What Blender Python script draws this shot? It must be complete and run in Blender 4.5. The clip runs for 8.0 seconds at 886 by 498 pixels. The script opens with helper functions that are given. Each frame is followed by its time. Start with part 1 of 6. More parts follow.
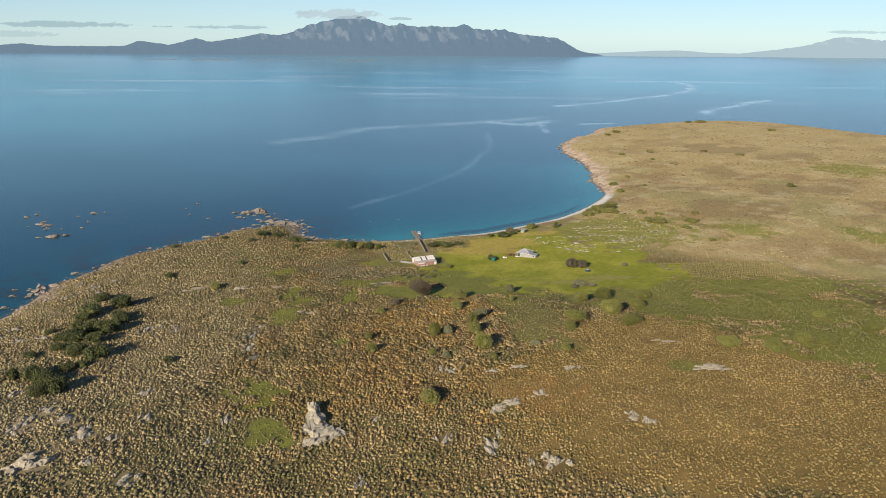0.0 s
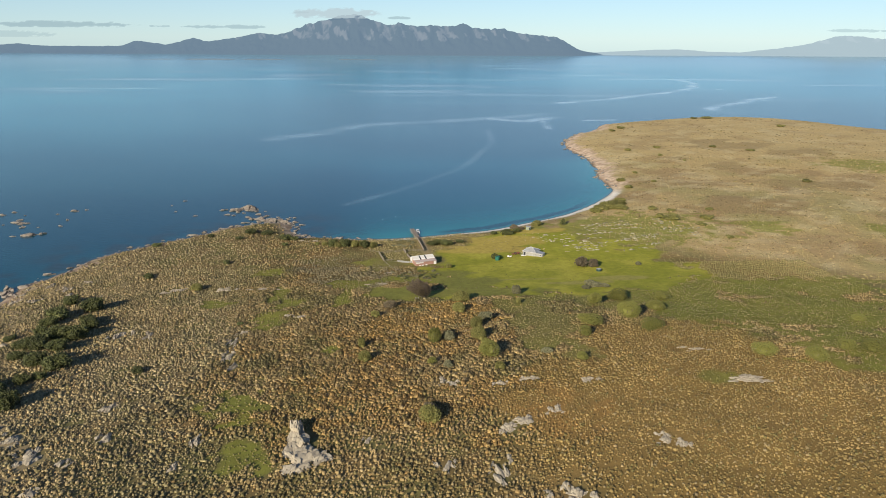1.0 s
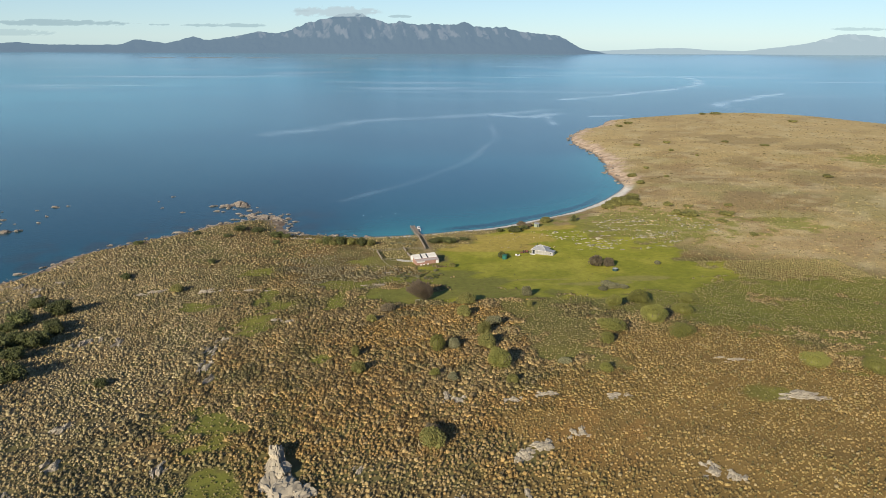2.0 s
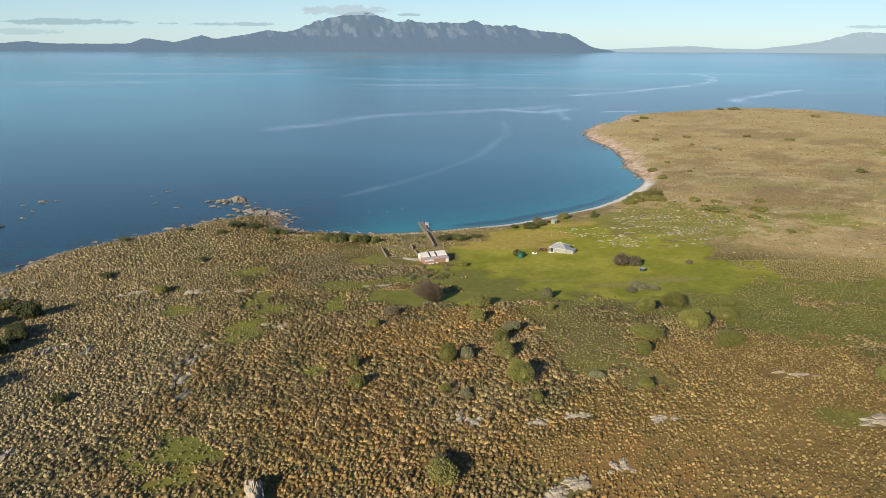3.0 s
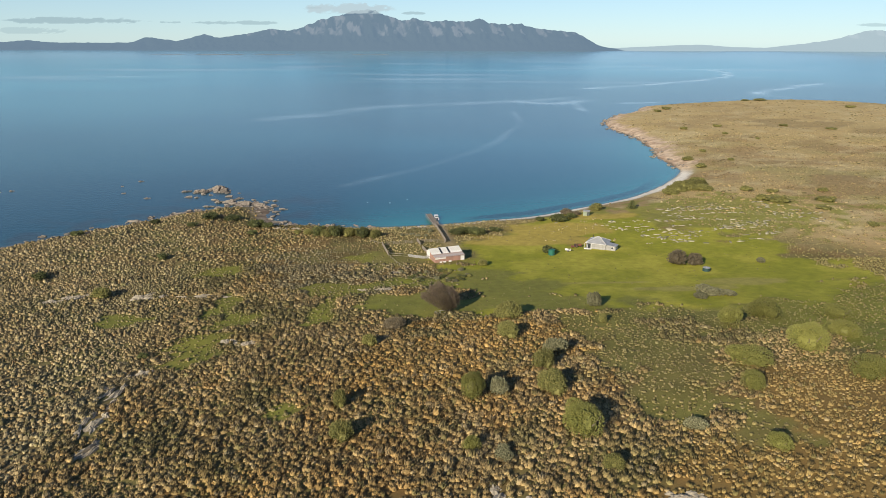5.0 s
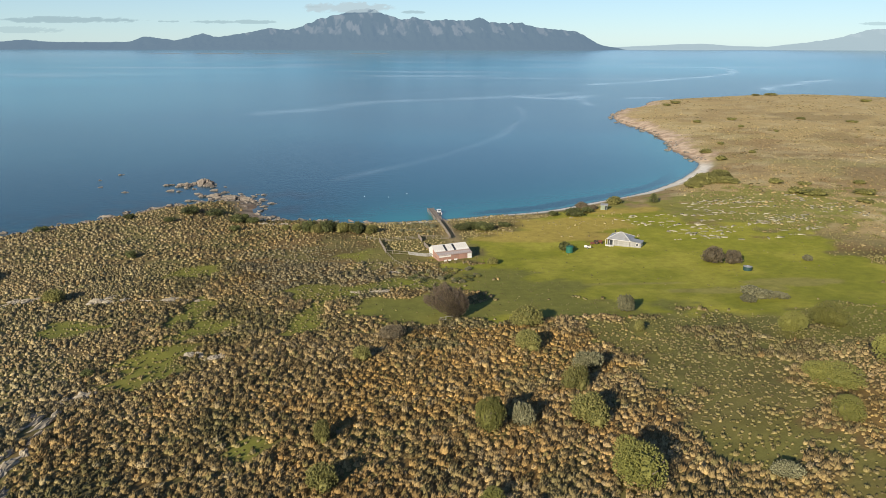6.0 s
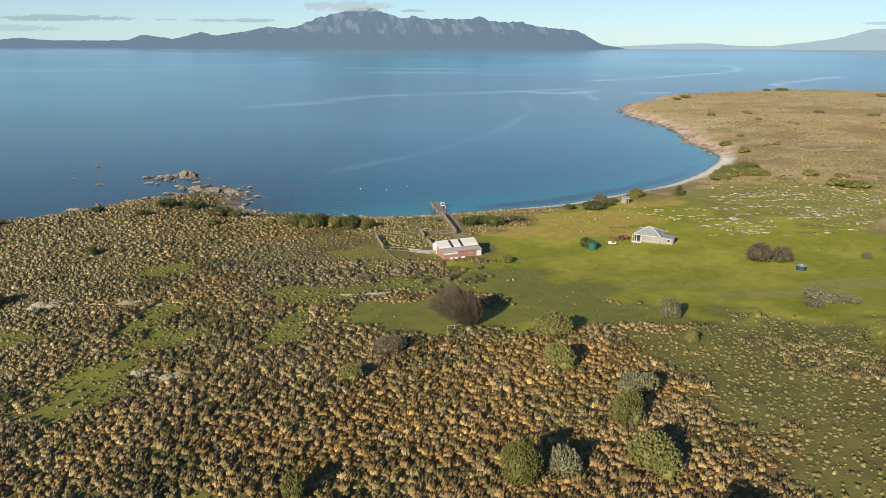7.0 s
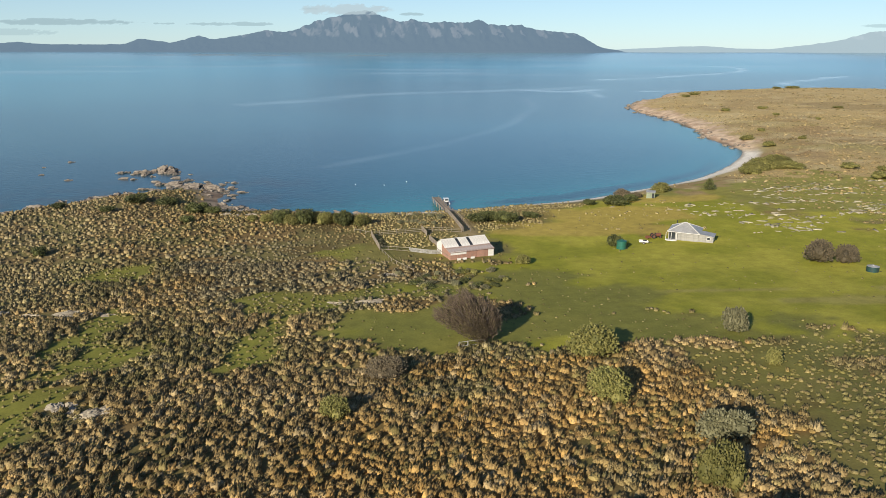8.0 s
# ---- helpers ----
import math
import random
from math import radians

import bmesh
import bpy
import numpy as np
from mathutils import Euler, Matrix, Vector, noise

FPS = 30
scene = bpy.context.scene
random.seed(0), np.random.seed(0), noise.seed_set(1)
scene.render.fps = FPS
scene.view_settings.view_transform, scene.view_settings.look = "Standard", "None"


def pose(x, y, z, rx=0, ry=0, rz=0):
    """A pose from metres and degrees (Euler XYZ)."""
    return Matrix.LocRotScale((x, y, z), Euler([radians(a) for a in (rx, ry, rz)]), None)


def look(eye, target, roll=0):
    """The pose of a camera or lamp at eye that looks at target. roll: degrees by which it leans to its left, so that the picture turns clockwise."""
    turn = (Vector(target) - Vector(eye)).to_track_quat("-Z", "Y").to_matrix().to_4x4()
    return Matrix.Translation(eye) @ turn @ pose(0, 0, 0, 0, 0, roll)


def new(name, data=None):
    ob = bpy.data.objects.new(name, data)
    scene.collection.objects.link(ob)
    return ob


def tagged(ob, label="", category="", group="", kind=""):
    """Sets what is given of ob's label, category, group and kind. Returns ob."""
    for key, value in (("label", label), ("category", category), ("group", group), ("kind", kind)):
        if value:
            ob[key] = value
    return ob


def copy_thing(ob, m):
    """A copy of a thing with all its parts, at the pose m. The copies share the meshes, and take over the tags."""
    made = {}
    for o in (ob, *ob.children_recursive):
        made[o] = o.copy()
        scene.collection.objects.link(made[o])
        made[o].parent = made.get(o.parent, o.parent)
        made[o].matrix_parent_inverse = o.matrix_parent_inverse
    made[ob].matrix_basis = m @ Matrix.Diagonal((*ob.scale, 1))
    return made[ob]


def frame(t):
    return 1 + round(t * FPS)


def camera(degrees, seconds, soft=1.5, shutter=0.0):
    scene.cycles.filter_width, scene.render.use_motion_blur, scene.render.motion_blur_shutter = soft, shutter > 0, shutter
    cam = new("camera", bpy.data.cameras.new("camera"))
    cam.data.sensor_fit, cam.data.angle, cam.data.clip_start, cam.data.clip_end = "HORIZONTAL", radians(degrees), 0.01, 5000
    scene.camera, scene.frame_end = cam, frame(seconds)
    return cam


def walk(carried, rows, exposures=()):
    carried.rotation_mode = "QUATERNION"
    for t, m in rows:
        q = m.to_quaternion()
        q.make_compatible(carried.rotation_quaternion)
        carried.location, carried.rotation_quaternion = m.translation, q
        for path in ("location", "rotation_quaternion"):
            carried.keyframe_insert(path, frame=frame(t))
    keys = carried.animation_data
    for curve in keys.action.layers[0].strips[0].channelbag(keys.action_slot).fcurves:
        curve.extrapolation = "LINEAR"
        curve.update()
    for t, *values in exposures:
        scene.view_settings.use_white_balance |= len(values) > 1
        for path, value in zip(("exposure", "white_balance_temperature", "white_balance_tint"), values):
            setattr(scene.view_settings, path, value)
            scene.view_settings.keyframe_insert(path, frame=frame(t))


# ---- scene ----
cam = camera(64.0, 8.0, 0.75)
PATH = [
    (0, (1.94, -404.959, 132.378), (2.014, -403.043, 131.807), 0.4),
    (0.5, (2.262, -391.439, 127.703), (2.336, -389.523, 127.132), 0.3),
    (1, (2.441, -377.745, 122.924), (2.517, -375.829, 122.355), 0.3),
    (1.5, (2.469, -363.951, 118.295), (2.548, -362.035, 117.726), 0.3),
    (3, (2.812, -321.123, 103.831), (2.861, -319.207, 103.262), 0.2),
    (3.5, (2.299, -306.686, 98.891), (2.342, -304.769, 98.325), 0.2),
    (4, (1.545, -292.257, 93.989), (1.584, -290.339, 93.424), 0.3),
    (4.5, (0.972, -277.97, 89.126), (1.009, -276.052, 88.561), 0.2),
    (6, (-0.533, -234.539, 74.309), (-0.496, -232.621, 73.746), 0.1),
    (6.5, (-1.217, -220.202, 69.444), (-1.178, -218.283, 68.882), 0.2),
    (7, (-1.828, -205.986, 64.619), (-1.789, -204.067, 64.057), 0.2),
    (7.5, (-2.354, -191.99, 59.838), (-2.314, -190.071, 59.276), 0.1),
    (8, (-3.033, -177.966, 55.067), (-2.991, -176.043, 54.517), 0.1),
]
walk(cam, [(t, look(e, g, r)) for t, e, g, r in PATH])

# ---- world, sun and sky light ----
SUN_ELEV, SUN_AZ = 22.0, 238.0          # degrees; azimuth counted from +x, anticlockwise: behind and to the left
world = bpy.data.worlds.new("sky")
scene.world = world
world.use_nodes = True
wn = world.node_tree.nodes
sky = wn.new("ShaderNodeTexSky")
sky.sky_type = "NISHITA"
sky.sun_disc = False
sky.sun_elevation = radians(SUN_ELEV)
sky.sun_rotation = radians(90 - SUN_AZ)
sky.air_density, sky.dust_density, sky.ozone_density = 0.75, 0.04, 3.0
wn["Background"].inputs["Strength"].default_value = 0.080
clear = wn.new("ShaderNodeMix")
clear.data_type, clear.blend_type = "RGBA", "MULTIPLY"
clear.inputs[0].default_value = 1.0
clear.inputs[7].default_value = (0.93, 0.985, 1.06, 1)          # clean sea air, less yellow at the horizon
world.node_tree.links.new(sky.outputs[0], clear.inputs[6])
veil = wn.new("ShaderNodeMix")                                   # sea haze, thickest at the horizon all round
veil.data_type = "RGBA"
veil.inputs[7].default_value = (4.9, 6.8, 7.4, 1)
up, thin = wn.new("ShaderNodeSeparateXYZ"), wn.new("ShaderNodeMapRange")
world.node_tree.links.new(wn.new("ShaderNodeTexCoord").outputs["Generated"], up.inputs[0])
thin.inputs["From Min"].default_value, thin.inputs["From Max"].default_value = 0.0, 0.30
thin.inputs["To Min"].default_value, thin.inputs["To Max"].default_value = 0.55, 0.0
world.node_tree.links.new(up.outputs["Z"], thin.inputs["Value"])
world.node_tree.links.new(thin.outputs[0], veil.inputs[0])
world.node_tree.links.new(clear.outputs[2], veil.inputs[6])
world.node_tree.links.new(veil.outputs[2], wn["Background"].inputs["Color"])

sun = new("sun", bpy.data.lights.new("sun", "SUN"))
sun.data.energy, sun.data.angle, sun.data.color = 4.8, radians(0.6), (1.0, 0.90, 0.74)
sx, sy = math.cos(radians(SUN_AZ)) * math.cos(radians(SUN_ELEV)), math.sin(radians(SUN_AZ)) * math.cos(radians(SUN_ELEV))
sun.matrix_world = look((sx * 500, sy * 500, math.sin(radians(SUN_ELEV)) * 500), (0, 0, 0))
scene.view_settings.exposure = 0.45


# ---- small tools ----
def vnoise(x, y, seed=0):
    """Smooth value noise in 0..1 on arrays."""
    x, y = np.asarray(x, float), np.asarray(y, float)
    i, j = np.floor(x), np.floor(y)
    u, v = x - i, y - j
    u, v = u * u * (3 - 2 * u), v * v * (3 - 2 * v)

    def h(a, b):
        s = np.sin(a * 127.1 + b * 311.7 + seed * 74.7) * 43758.5453
        return s - np.floor(s)
    return (h(i, j) * (1 - u) + h(i + 1, j) * u) * (1 - v) + (h(i, j + 1) * (1 - u) + h(i + 1, j + 1) * u) * v


def fbm(x, y, octaves=4, seed=0):
    total, amp, size = 0.0, 0.5, 1.0
    for k in range(octaves):
        total = total + amp * vnoise(np.asarray(x) * size, np.asarray(y) * size, seed + k * 3.3)
        amp, size = amp * 0.5, size * 2.03
    return total / (1 - 0.5 ** octaves)


def step(a, b, x):
    t = np.clip((np.asarray(x, float) - a) / (b - a), 0, 1)
    return t * t * (3 - 2 * t)


def ramp_mix(a, b, t):
    return np.asarray(a) * (1 - t)[..., None] + np.asarray(b) * t[..., None]


def mesh_from(name, verts, faces, attributes=(), smooth=True):
    """A mesh from arrays; faces: an (n, 3) or (n, 4) array; attributes: (name, kind, values per vertex)."""
    verts, faces = np.ascontiguousarray(verts, np.float32), np.ascontiguousarray(faces, np.int32)
    n, k = faces.shape
    me = bpy.data.meshes.new(name)
    me.vertices.add(len(verts))
    me.vertices.foreach_set("co", verts.ravel())
    me.loops.add(n * k)
    me.loops.foreach_set("vertex_index", faces.ravel())
    me.polygons.add(n)
    me.polygons.foreach_set("loop_start", np.arange(0, n * k, k, dtype=np.int32))
    me.polygons.foreach_set("use_smooth", np.full(n, smooth))
    for label, kind, values in attributes:
        at = me.attributes.new(label, kind, "POINT")
        if kind == "FLOAT_COLOR":
            full = np.ones((len(verts), 4), np.float32)
            full[:, :3] = values
            at.data.foreach_set("color", full.ravel())
        else:
            at.data.foreach_set("value", np.ascontiguousarray(values, np.float32).ravel())
    me.update(calc_edges=True)
    me.validate()
    return me


def part(name, bm, material, parent=None, label="", smooth=False):
    """One bmesh as one mesh object under a thing or a part."""
    me = bpy.data.meshes.new(name)
    for f in bm.faces:
        f.smooth = smooth
    bm.to_mesh(me)
    bm.free()
    me.materials.append(material)
    ob = new(name, me)
    ob.parent = parent
    if label:
        tagged(ob, label)
    return ob


def box(bm, x0, x1, y0, y1, z0, z1, m=None, bevel=0.0):
    made = bmesh.ops.create_cube(bm, size=1.0)["verts"]
    bmesh.ops.scale(bm, vec=(x1 - x0, y1 - y0, z1 - z0), verts=made)
    bmesh.ops.translate(bm, vec=((x0 + x1) / 2, (y0 + y1) / 2, (z0 + z1) / 2), verts=made)
    if bevel:
        edges = list({e for v in made for e in v.link_edges})
        got = bmesh.ops.bevel(bm, geom=edges, offset=bevel, segments=1, affect="EDGES")
        made = got["verts"]
    if m is not None:
        bmesh.ops.transform(bm, matrix=m, verts=[v for v in made if v.is_valid])
    return bm


def tube(bm, a, b, ra, rb, sides=7):
    """A tapered stick from a to b."""
    a, b = Vector(a), Vector(b)
    turn = (b - a).to_track_quat("Z", "Y").to_matrix().to_4x4()
    bmesh.ops.create_cone(bm, cap_ends=True, segments=sides, radius1=ra, radius2=rb, depth=(b - a).length,
                          matrix=Matrix.Translation((a + b) / 2) @ turn)
    return bm


def slab(bm, corners, thick):
    """A flat sheet with thickness, laid under four or more corners."""
    top = [bm.verts.new(c) for c in corners]
    low = [bm.verts.new((c[0], c[1], c[2] - thick)) for c in corners]
    bm.faces.new(top)
    bm.faces.new(low[::-1])
    for i in range(len(top)):
        j = (i + 1) % len(top)
        bm.faces.new((top[j], top[i], low[i], low[j]))
    bmesh.ops.recalc_face_normals(bm, faces=bm.faces[:])
    return bm


# ---- materials ----
def material(name):
    m = bpy.data.materials.new(name)
    m.use_nodes = True
    return m, m.node_tree.nodes, m.node_tree.links, m.node_tree.nodes["Principled BSDF"]


def node(nodes, kind, **values):
    n = nodes.new(kind)
    for key, value in values.items():
        n.inputs[key].default_value = value
    return n


def mixer(nodes, links, kind, factor, a, b):
    n = nodes.new("ShaderNodeMix")
    n.data_type, n.blend_type = "RGBA", kind
    for slot, value in ((n.inputs[0], factor), (n.inputs[6], a), (n.inputs[7], b)):
        if isinstance(value, (int, float)):
            slot.default_value = value
        elif isinstance(value, tuple):
            slot.default_value = (*value, 1)
        else:
            links.new(value, slot)
    return n.outputs[2]


def noise_grey(nodes, links, scale, low=0.35, high=0.65, detail=6.0, coords=None, dark=0.0, light=1.0):
    """Noise through a ramp: a factor that runs from dark to light."""
    if coords is None:
        coords = nodes.new("ShaderNodeTexCoord").outputs["Object"]
    n = node(nodes, "ShaderNodeTexNoise", Scale=scale, Detail=detail, Roughness=0.6)
    links.new(coords, n.inputs["Vector"])
    r = nodes.new("ShaderNodeMapRange")
    r.inputs["From Min"].default_value, r.inputs["From Max"].default_value = low, high
    r.inputs["To Min"].default_value, r.inputs["To Max"].default_value = dark, light
    links.new(n.outputs["Fac"], r.inputs["Value"])
    return r.outputs["Result"]


def bumped(nodes, links, bsdf, height, strength, distance):
    b = node(nodes, "ShaderNodeBump", Strength=strength, Distance=distance)
    links.new(height, b.inputs["Height"])
    links.new(b.outputs["Normal"], bsdf.inputs["Normal"])


def surface(name, base, second, scale, rough=0.8, metal=0.0, fine=None, bump=0.02, island=0.0, obj=0.0):
    """A weathered surface: two colours blended by broad noise, fine grain over it, relief, and a shift from piece to piece."""
    m, nodes, links, bsdf = material(name)
    broad = noise_grey(nodes, links, scale)
    grain = noise_grey(nodes, links, fine or scale * 9, 0.3, 0.7, dark=0.72, light=1.2)
    col = mixer(nodes, links, "MIX", broad, base, second)
    g = nodes.new("ShaderNodeCombineColor")
    for i in range(3):
        links.new(grain, g.inputs[i])
    col = mixer(nodes, links, "MULTIPLY", 1.0, col, g.outputs[0])
    if island or obj:
        src = nodes.new("ShaderNodeNewGeometry").outputs["Random Per Island"] if island else nodes.new("ShaderNodeObjectInfo").outputs["Random"]
        r = nodes.new("ShaderNodeMapRange")
        r.inputs["To Min"].default_value, r.inputs["To Max"].default_value = 1 - (island or obj), 1 + (island or obj)
        links.new(src, r.inputs["Value"])
        h = nodes.new("ShaderNodeHueSaturation")
        links.new(r.outputs[0], h.inputs["Value"])
        links.new(col, h.inputs["Color"])
        col = h.outputs[0]
    links.new(col, bsdf.inputs["Base Color"])
    bsdf.inputs["Roughness"].default_value, bsdf.inputs["Metallic"].default_value = rough, metal
    if bump:
        bumped(nodes, links, bsdf, grain, 0.6, bump)
    return m


def tinted(name, scale, fine, rough, bump, spread=0.25, contrast=(0.6, 1.35), translucent=0.0, combed=0.0):
    """A surface whose colour is stored with the geometry, with broad and fine variation on it."""
    m, nodes, links, bsdf = material(name)
    at = nodes.new("ShaderNodeAttribute")
    at.attribute_name = "tint"
    coords = nodes.new("ShaderNodeTexCoord").outputs["Object"]
    if combed:
        lay = nodes.new("ShaderNodeMapping")
        lay.inputs["Scale"].default_value = (1, 1, combed)
        links.new(coords, lay.inputs["Vector"])
        coords = lay.outputs[0]
    a = noise_grey(nodes, links, scale, 0.3, 0.7, coords=coords, dark=contrast[0], light=contrast[1])
    b = noise_grey(nodes, links, fine, 0.3, 0.7, coords=coords, dark=1 - spread, light=1 + spread)
    mul = nodes.new("ShaderNodeMath")
    mul.operation = "MULTIPLY"
    links.new(a, mul.inputs[0])
    links.new(b, mul.inputs[1])
    g = nodes.new("ShaderNodeCombineColor")
    for i in range(3):
        links.new(mul.outputs[0], g.inputs[i])
    col = mixer(nodes, links, "MULTIPLY", 1.0, at.outputs["Color"], g.outputs[0])
    links.new(col, bsdf.inputs["Base Color"])
    bsdf.inputs["Roughness"].default_value = rough
    bsdf.inputs["Specular IOR Level"].default_value = 0.2
    if bump:
        bumped(nodes, links, bsdf, mul.outputs[0], 0.8, bump)
    if translucent:
        t = nodes.new("ShaderNodeBsdfTranslucent")
        links.new(col, t.inputs["Color"])
        mx = nodes.new("ShaderNodeMixShader")
        mx.inputs[0].default_value = translucent
        links.new(bsdf.outputs[0], mx.inputs[1])
        links.new(t.outputs[0], mx.inputs[2])
        links.new(mx.outputs[0], nodes["Material Output"].inputs["Surface"])
    return m


def leaf_material(name, dark, light, rough=0.65):
    """Foliage: every clump of leaves has its own shade."""
    m, nodes, links, bsdf = material(name)
    rnd = nodes.new("ShaderNodeNewGeometry").outputs["Random Per Island"]
    per = nodes.new("ShaderNodeObjectInfo").outputs["Random"]
    col = mixer(nodes, links, "MIX", rnd, dark, light)
    r = nodes.new("ShaderNodeMapRange")
    r.inputs["To Min"].default_value, r.inputs["To Max"].default_value = 0.75, 1.25
    links.new(per, r.inputs["Value"])
    h = nodes.new("ShaderNodeHueSaturation")
    links.new(r.outputs[0], h.inputs["Value"])
    links.new(col, h.inputs["Color"])
    links.new(h.outputs[0], bsdf.inputs["Base Color"])
    bsdf.inputs["Roughness"].default_value = rough
    bsdf.inputs["Specular IOR Level"].default_value = 0.25
    return m


GROUND = tinted("ground_cover", 0.35, 3.0, 0.95, 0.06, 0.15, (0.82, 1.17))
TUSSOCK = tinted("tussock_grass", 1.6, 5.5, 0.95, 0.10, 0.32, (0.8, 1.2), combed=0.3)
GRANITE = surface("granite", (0.47, 0.40, 0.285), (0.27, 0.22, 0.15), 0.7, 0.9, fine=3.0, bump=0.12)
SHORE_ROCK = surface("shore_granite", (0.33, 0.275, 0.215), (0.09, 0.075, 0.06), 0.9, 0.85, fine=3.0, bump=0.12)
OLIVE = leaf_material("olive_leaves", (0.085, 0.085, 0.022), (0.22, 0.20, 0.06))
BRIGHT = leaf_material("yellow_green_leaves", (0.105, 0.107, 0.025), (0.185, 0.175, 0.043))
DARK_LEAF = leaf_material("dark_green_leaves", (0.038, 0.044, 0.014), (0.108, 0.115, 0.036))
GREY_LEAF = leaf_material("grey_green_leaves", (0.085, 0.083, 0.042), (0.21, 0.195, 0.105))
DRY_TWIG = leaf_material("dry_brown_twigs", (0.075, 0.055, 0.04), (0.25, 0.185, 0.13))
BARK = surface("bark", (0.12, 0.09, 0.07), (0.20, 0.17, 0.14), 2.0, 0.95, bump=0.03)
WEATHERED = surface("weathered_timber", (0.30, 0.25, 0.19), (0.19, 0.155, 0.12), 1.5, 0.9, bump=0.01, obj=0.18)
GREY_BOARD = surface("grey_boards", (0.37, 0.355, 0.32), (0.27, 0.26, 0.235), 1.2, 0.85, bump=0.008, obj=0.1)
RED_BOARD = surface("faded_red_boards", (0.40, 0.21, 0.15), (0.31, 0.19, 0.14), 1.4, 0.85, bump=0.008, obj=0.15)
WHITE_IRON = surface("white_roof_iron", (0.80, 0.77, 0.70), (0.66, 0.62, 0.55), 0.6, 0.45, 0.0, bump=0.004)
GREY_IRON = surface("grey_roof_iron", (0.50, 0.49, 0.46), (0.36, 0.35, 0.33), 0.5, 0.5, 0.3, bump=0.004)
RUST_IRON = surface("rusty_iron", (0.43, 0.29, 0.22), (0.50, 0.45, 0.42), 0.8, 0.7, 0.2, bump=0.004)
WHITE_PAINT = surface("white_paint", (0.78, 0.76, 0.71), (0.66, 0.63, 0.57), 1.0, 0.6, bump=0.004)
# window glass; also the panel painted for porch shade
DARK_GLASS_SHADE = surface("dark_glass_and_shade", (0.03, 0.035, 0.04), (0.05, 0.055, 0.06), 1.0, 0.1, bump=0)
GREEN_TANK = surface("green_tank_plastic", (0.02, 0.15, 0.105), (0.03, 0.11, 0.08), 0.8, 0.4, bump=0.004)
DARK_GREEN = surface("dark_green_plastic", (0.02, 0.07, 0.065), (0.03, 0.05, 0.05), 0.8, 0.45, bump=0.004)
RED_PAINT = surface("red_machine_paint", (0.22, 0.06, 0.035), (0.16, 0.08, 0.05), 2.0, 0.6, bump=0.004)
RUBBER = surface("rubber", (0.02, 0.02, 0.02), (0.035, 0.033, 0.03), 3.0, 0.8, bump=0.004)
GEL_WHITE = surface("white_gelcoat", (0.82, 0.82, 0.80), (0.74, 0.74, 0.72), 1.0, 0.25, bump=0)

# ---- lie of the land ----
COAST = [(-230, -330), (-232, -220), (-212, -130), (-200, -78), (-197, -50), (-198, -30), (-188, -4), (-178, 28), (-158, 50), (-140, 68), (-124, 86), (-112, 94), (-100, 101), (-87, 100), (-80, 82), (-74, 66), (-50, 61), (-24, 58), (5, 63), (26, 70), (52, 79), (76, 95), (110, 120), (140, 155), (166, 198), (172, 225), (172, 262), (180, 300), (186, 360), (185, 400), (181, 446), (190, 505), (216, 568), (250, 612), (262, 637), (285, 684), (352, 727), (463, 782), (545, 785), (611, 738), (650, 660), (690, 590), (770, 450), (800, 250), (740, 30), (640, -170), (500, -350), (250, -500), (0, -520), (-150, -440)]


def smooth_loop(points, n):
    p = np.array(points, float)
    a, b, c, d = np.roll(p, 1, 0), p, np.roll(p, -1, 0), np.roll(p, -2, 0)
    rows = []
    for k in range(n):
        t = k / n
        rows.append(0.5 * (2 * b + (c - a) * t + (2 * a - 5 * b + 4 * c - d) * t * t + (3 * b - a - 3 * c + d) * t ** 3))
    return np.stack(rows, 1).reshape(-1, 2)


LOOP = smooth_loop(COAST, 4)


def shore_distance(x, y):
    """Metres inland of the waterline; negative at sea."""
    x, y = np.broadcast_arrays(np.asarray(x, float), np.asarray(y, float))
    best, inside = np.full(x.shape, 1e18), np.zeros(x.shape, bool)
    for (ax, ay), (bx, by) in zip(LOOP, np.roll(LOOP, -1, 0)):
        ex, ey = bx - ax, by - ay
        u = np.clip(((x - ax) * ex + (y - ay) * ey) / (ex * ex + ey * ey + 1e-9), 0, 1)
        best = np.minimum(best, (x - ax - u * ex) ** 2 + (y - ay - u * ey) ** 2)
        if ay != by:
            inside ^= ((ay > y) != (by > y)) & (x < ax + (y - ay) * ex / ey)
    return np.where(inside, 1, -1) * np.sqrt(best)


def blob(x, y, cx, cy, rx, ry):
    return np.exp(-((x - cx) / rx) ** 2 - ((y - cy) / ry) ** 2)


